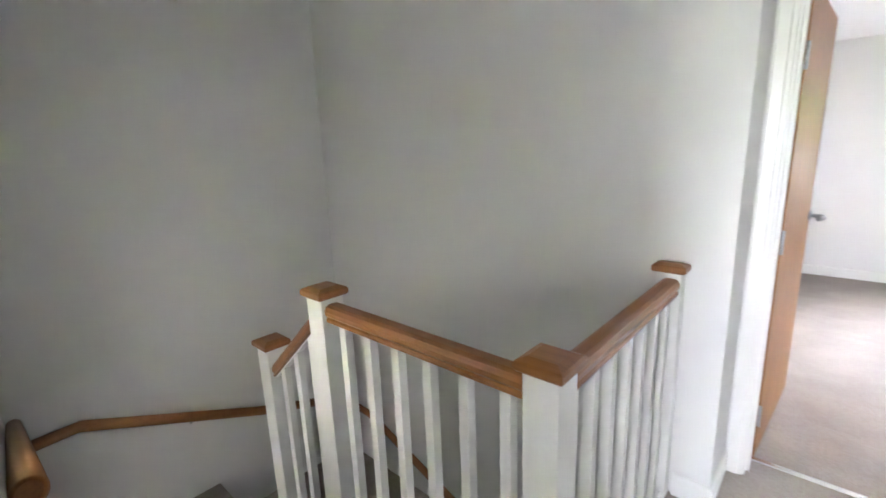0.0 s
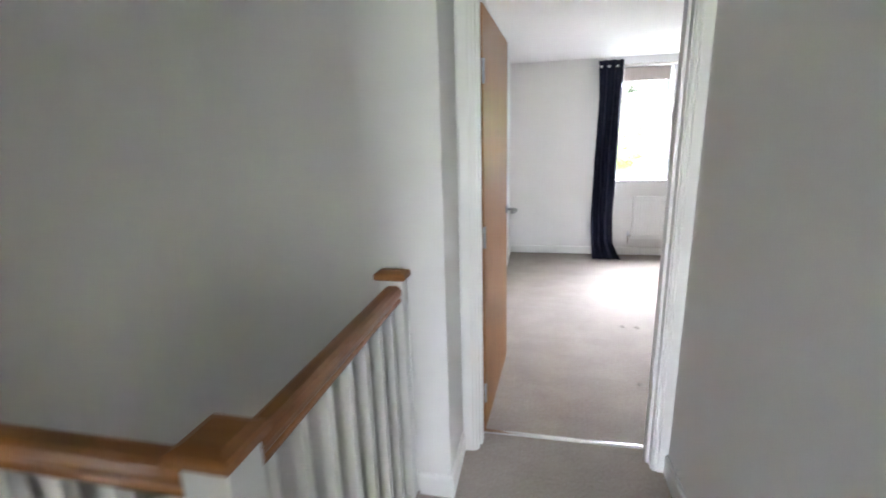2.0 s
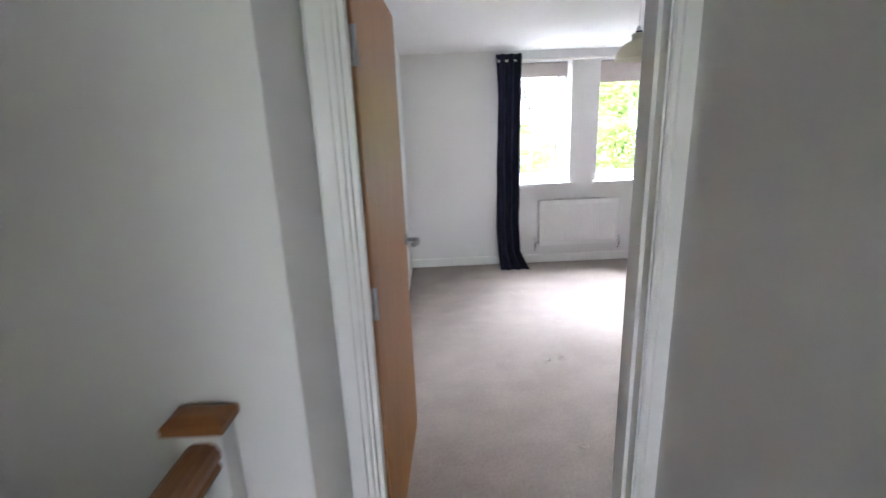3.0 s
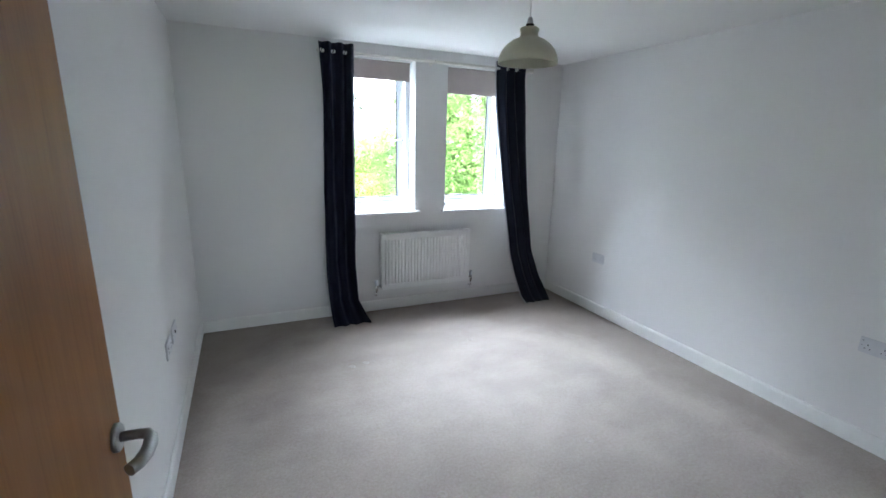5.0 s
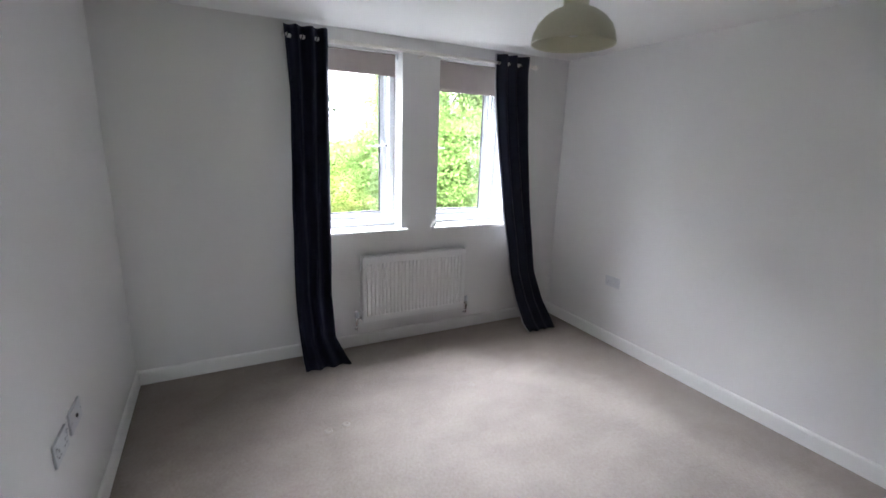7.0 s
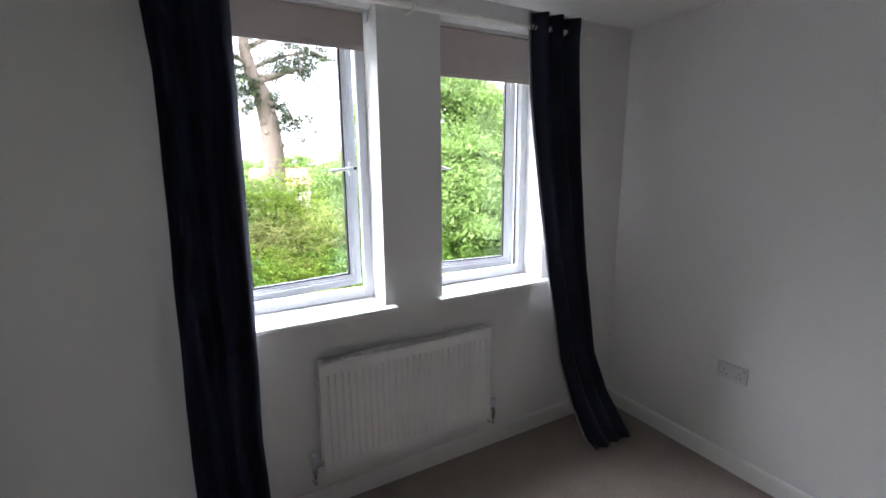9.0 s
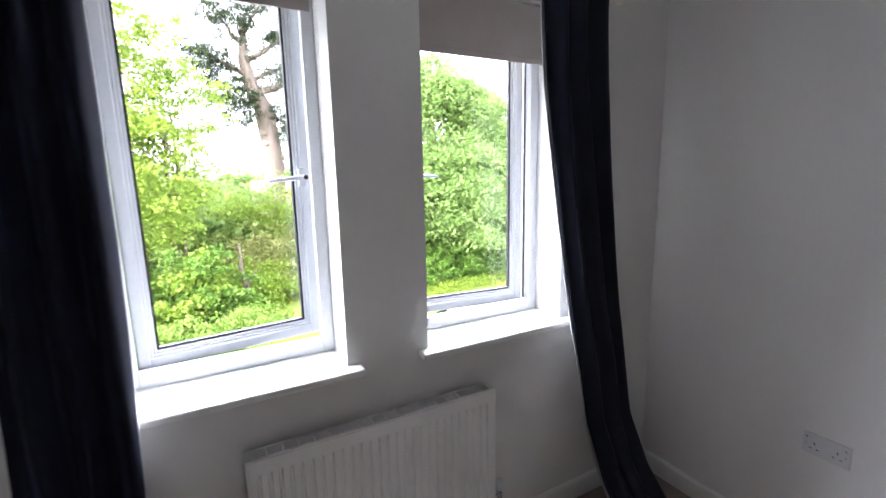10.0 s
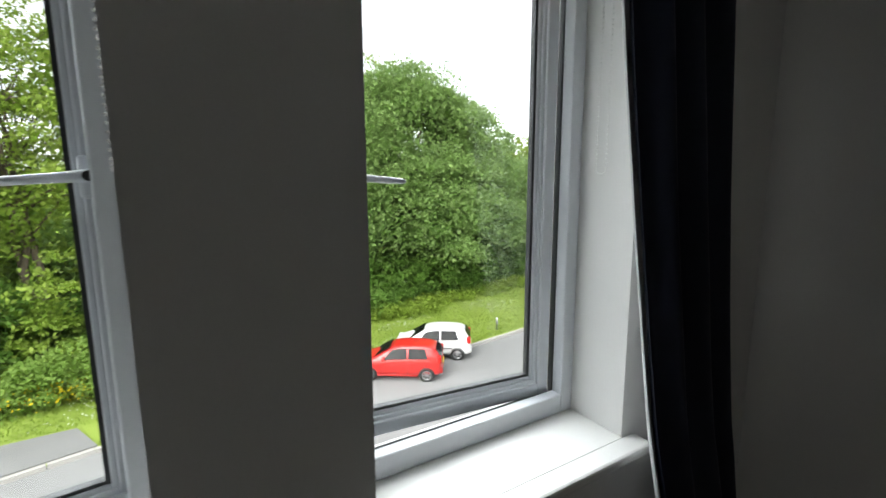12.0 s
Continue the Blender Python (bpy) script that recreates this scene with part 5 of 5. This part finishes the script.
def hatchback(name, m, paint, label, strip=False):
    """A small five-door hatchback, 3.6 m long; nose towards +x, ground at z = 0."""
    c = thing(name, m, label, "car", "parked cars")
    # stations: x, half width at the waist, bottom, waist, top, half width at the top
    st = [(-1.79, 0.62, 0.38, 0.62, 0.70, 0.60), (-1.74, 0.74, 0.26, 0.86, 0.98, 0.66), (-1.62, 0.785, 0.24, 0.96, 1.26, 0.60), (-1.40, 0.80, 0.23, 0.965, 1.42, 0.56), (-1.0, 0.80, 0.22, 0.955, 1.475, 0.565),
          (-0.4, 0.80, 0.21, 0.94, 1.485, 0.575), (0.0, 0.80, 0.21, 0.925, 1.465, 0.575), (0.35, 0.80, 0.21, 0.915, 1.38, 0.575), (0.75, 0.80, 0.21, 0.90, 1.14, 0.63), (1.02, 0.795, 0.21, 0.885, 0.965, 0.69),
          (1.40, 0.78, 0.21, 0.82, 0.88, 0.66), (1.66, 0.70, 0.24, 0.68, 0.77, 0.58), (1.78, 0.58, 0.34, 0.56, 0.62, 0.52)]
    bm = bmesh.new()
    rings = []
    for x, w, zb, zw, zt, wt in st:
        half = [(0.0, zb), (w * 0.90, zb), (w * 0.99, zb + 0.12), (w, (zb + zw) / 2), (w * 0.985, zw), (wt + 0.02, zt - 0.075), (wt - 0.05, zt - 0.02), (wt * 0.55, zt), (0.0, zt + 0.008)]
        ring = [(x, y, z) for y, z in half] + [(x, -y, z) for y, z in half[-2:0:-1]]
        rings.append([bm.verts.new(v) for v in ring])
    k = len(rings[0])
    for a, b in zip(rings, rings[1:]):
        for i in range(k):
            bm.faces.new((a[i], a[(i + 1) % k], b[(i + 1) % k], b[i])).smooth = True
    bm.faces.new(rings[0][::-1]), bm.faces.new(rings[-1])
    body = part("body", bm, paint, c)
    body.modifiers.new("round", "SUBSURF").levels = 1
    body.modifiers["round"].render_levels = 1

    def at_side(x, f):
        xs = [q[0] for q in st]
        v = [float(np.interp(x, xs, [q[j] for q in st])) for j in range(1, 6)]
        y0, z0, y1, z1 = v[0] * 0.985, v[2], v[4] + 0.02, v[3] - 0.075
        return y0 + (y1 - y0) * f + 0.006, z0 + (z1 - z0) * f

    for s in (-1, 1):
        for x0, x1, x2, x3 in ((-0.36, 0.62, 0.26, -0.36), (-1.22, -0.44, -0.44, -1.10)):
            bm = bmesh.new()
            pts = [(x0, 0.08), (x1, 0.08), (x2, 0.93), (x3, 0.93)]
            n, grid = 6, []
            for j in range(n + 1):
                row = []
                for i in range(n + 1):
                    u, v = i / n, j / n
                    xa, xb = pts[0][0] + (pts[3][0] - pts[0][0]) * v, pts[1][0] + (pts[2][0] - pts[1][0]) * v
                    x = xa + (xb - xa) * u
                    y, z = at_side(x, 0.08 + 0.85 * v)
                    row.append(bm.verts.new((x, s * (y + 0.004), z)))
                grid.append(row)
            for a, b in zip(grid, grid[1:]):
                for i in range(n):
                    bm.faces.new((a[i], a[i + 1], b[i + 1], b[i])).smooth = True
            bmesh.ops.solidify(bm, geom=bm.faces[:], thickness=0.012)
            part("side_window", bm, CAR_GLASS, c, "dark side window")
        mirror = part("wing_mirror", box((0.50, s * 0.80 - 0.02, 0.93), (0.62, s * 0.80 + s * 0.16 + 0.02, 1.06), 0.03), paint, c)
        part("sill_trim", box((-0.80, s * 0.795 - 0.012, 0.23), (0.82, s * 0.795 + 0.012, 0.30), 0.008), TRIM if strip else paint, c)
        if strip:
            part("rubbing_strip", box((-0.95, s * 0.806 - 0.01, 0.56), (0.62, s * 0.806 + 0.01, 0.61), 0.006), TRIM, c, "black rubbing strip")
        for x in (-0.40, 0.66, -1.08):
            part("door_seam", box((x - 0.006, s * 0.803 - 0.006, 0.32), (x + 0.006, s * 0.803 + 0.004, 0.90)), TRIM, c)
        for x in (-0.58, 0.28):
            part("door_pull", box((x - 0.08, s * 0.808 - 0.01, 0.80), (x + 0.08, s * 0.808 + 0.012, 0.83), 0.008), paint, c)
        part("tail_lamp", box((-1.77, s * 0.655 - 0.10, 0.80), (-1.60, s * 0.655 + 0.10, 1.12), 0.04), TAIL, c, "red tail lamp")
        part("head_lamp", box((1.40, s * 0.60 - 0.10, 0.66), (1.68, s * 0.60 + 0.12, 0.80), 0.05), HEAD, c, "clear headlamp")
        for x in (-1.18, 1.17):
            wheel = part("wheel", lathe([(0.10, -0.09), (0.27, -0.09), (0.288, -0.07), (0.288, 0.07), (0.27, 0.09), (0.20, 0.095), (0.19, 0.08)], 28), TYRE, c, "black tyre")
            wheel.location, wheel.rotation_euler = (x, s * 0.72, 0.288), (radians(-90 * s), 0, 0)
            bm = lathe([(0.0, 0.075), (0.05, 0.08), (0.055, 0.07)], 20)
            for q in range(7):
                a = 2 * math.pi * q / 7
                add_box(bm, (0.03, -0.018, 0.06), (0.185, 0.018, 0.082), 0.0, Matrix.Rotation(a, 4, "Z"))
            join(bm, lathe([(0.175, 0.055), (0.175, 0.09), (0.195, 0.093), (0.195, 0.06)], 24))
            part("rim", bm, ALLOY, wheel, "silver alloy rim")
            part("brake_disc", lathe([(0.0, 0.03), (0.17, 0.03), (0.17, 0.045), (0.0, 0.045)], 20), TRIM, wheel)
            bm = lathe([(0.292, -0.06), (0.322, -0.06), (0.322, 0.086), (0.292, 0.086)], 28)
            arch = part("wheel_arch", bm, TRIM, c, "dark wheel arch")
            arch.location, arch.rotation_euler = (x, s * 0.72, 0.30), (radians(-90 * s), 0, 0)

    def screen(name, pts):
        bm = bmesh.new()
        vs = [bm.verts.new(v) for v in pts]
        bm.faces.new(vs)
        bmesh.ops.solidify(bm, geom=bm.faces[:], thickness=0.012)
        part(name, bm, CAR_GLASS, c, "dark screen glass")

    screen("windscreen", [(1.00, -0.62, 0.985), (1.00, 0.62, 0.985), (0.36, 0.52, 1.395), (0.36, -0.52, 1.395)])
    screen("rear_screen", [(-1.765, 0.56, 1.00), (-1.765, -0.56, 1.00), (-1.53, -0.50, 1.375), (-1.53, 0.50, 1.375)])
    part("rear_bumper", box((-1.82, -0.66, 0.32), (-1.66, 0.66, 0.58), 0.05), paint, c)
    part("front_bumper", box((1.62, -0.60, 0.28), (1.82, 0.60, 0.50), 0.05), TRIM, c)
    part("number_plate", box((-1.832, -0.26, 0.60), (-1.80, 0.26, 0.71), 0.004), surface("plate_yellow", (0.62, 0.48, 0.05), (0.68, 0.53, 0.07), 6.0, 0.4, 60.0, 0.0), c)
    return c


ROAD_Z = GROUND - 0.11
hatchback("hatchback_car", pose(8.47, 19.44, ROAD_Z, 0, 0, 145) @ Matrix.Diagonal((0.86, 0.86, 0.82, 1)), RED, "red five-door hatchback parked at the kerb")
hatchback("hatchback_car", pose(10.40, 20.45, ROAD_Z, 0, 0, 145) @ Matrix.Diagonal((0.86, 0.86, 0.82, 1)), WHITE, "white five-door hatchback parked beyond the red one", True)

# ---- a far house ----
house = thing("house", pose(12.5, 78, GROUND - 1.0), "small far house with a pale wall and a red-brown roof", "house")
HWALL = surface("house_render", (0.5, 0.42, 0.38), (0.6, 0.5, 0.46), 1.0, 0.9, 20.0, 0.1, 0.01)
HROOF = surface("house_roof", (0.28, 0.14, 0.10), (0.36, 0.19, 0.14), 2.0, 0.9, 20.0, 0.2, 0.02)
part("wall", box((-4, -3, 0), (4, 3, 4.6)), HWALL, house)
part("roof", extrude_profile([(-3.5, 4.5), (3.5, 4.5), (0, 7.0)], (-4.3, 0, 0), (4.3, 0, 0), (0, 1, 0), (0, 0, 1)), HROOF, house)
for hx in (-2.2, 1.8):
    hw = part("window", box((hx - 0.6, -3.06, 2.6), (hx + 0.6, -2.98, 3.8), 0.02), UPVC, house)
    part("pane", box((hx - 0.5, -3.075, 2.7), (hx + 0.5, -3.055, 3.7)), CAR_GLASS, hw)

# ---- dents and marks in the bedroom carpet ----
floor = bpy.data.objects["floor_bedroom"]
dent = lathe([(0.0, 0.0006), (0.010, 0.0005), (0.013, 0.004), (0.017, 0.006), (0.021, 0.004), (0.026, 0.0002)], 20)
dent_mesh = bpy.data.meshes.new("carpet_dent")
dent.to_mesh(dent_mesh)
dent.free()
DENT = surface("pressed_carpet", (0.40, 0.36, 0.32), (0.52, 0.475, 0.43), 30.0, 0.95, 300.0, 0.5, 0.002, spec=0.1)
dent_mesh.materials.append(DENT)
for x, y in ((1.01, 5.265), (1.115, 5.285), (2.03, 4.00), (1.025, 3.955), (1.131, 3.957), (2.0, 5.36), (0.99, 3.09)):
    ob = new("carpet_dent", dent_mesh)
    ob.location, ob.parent = (x, y, 0.0), floor
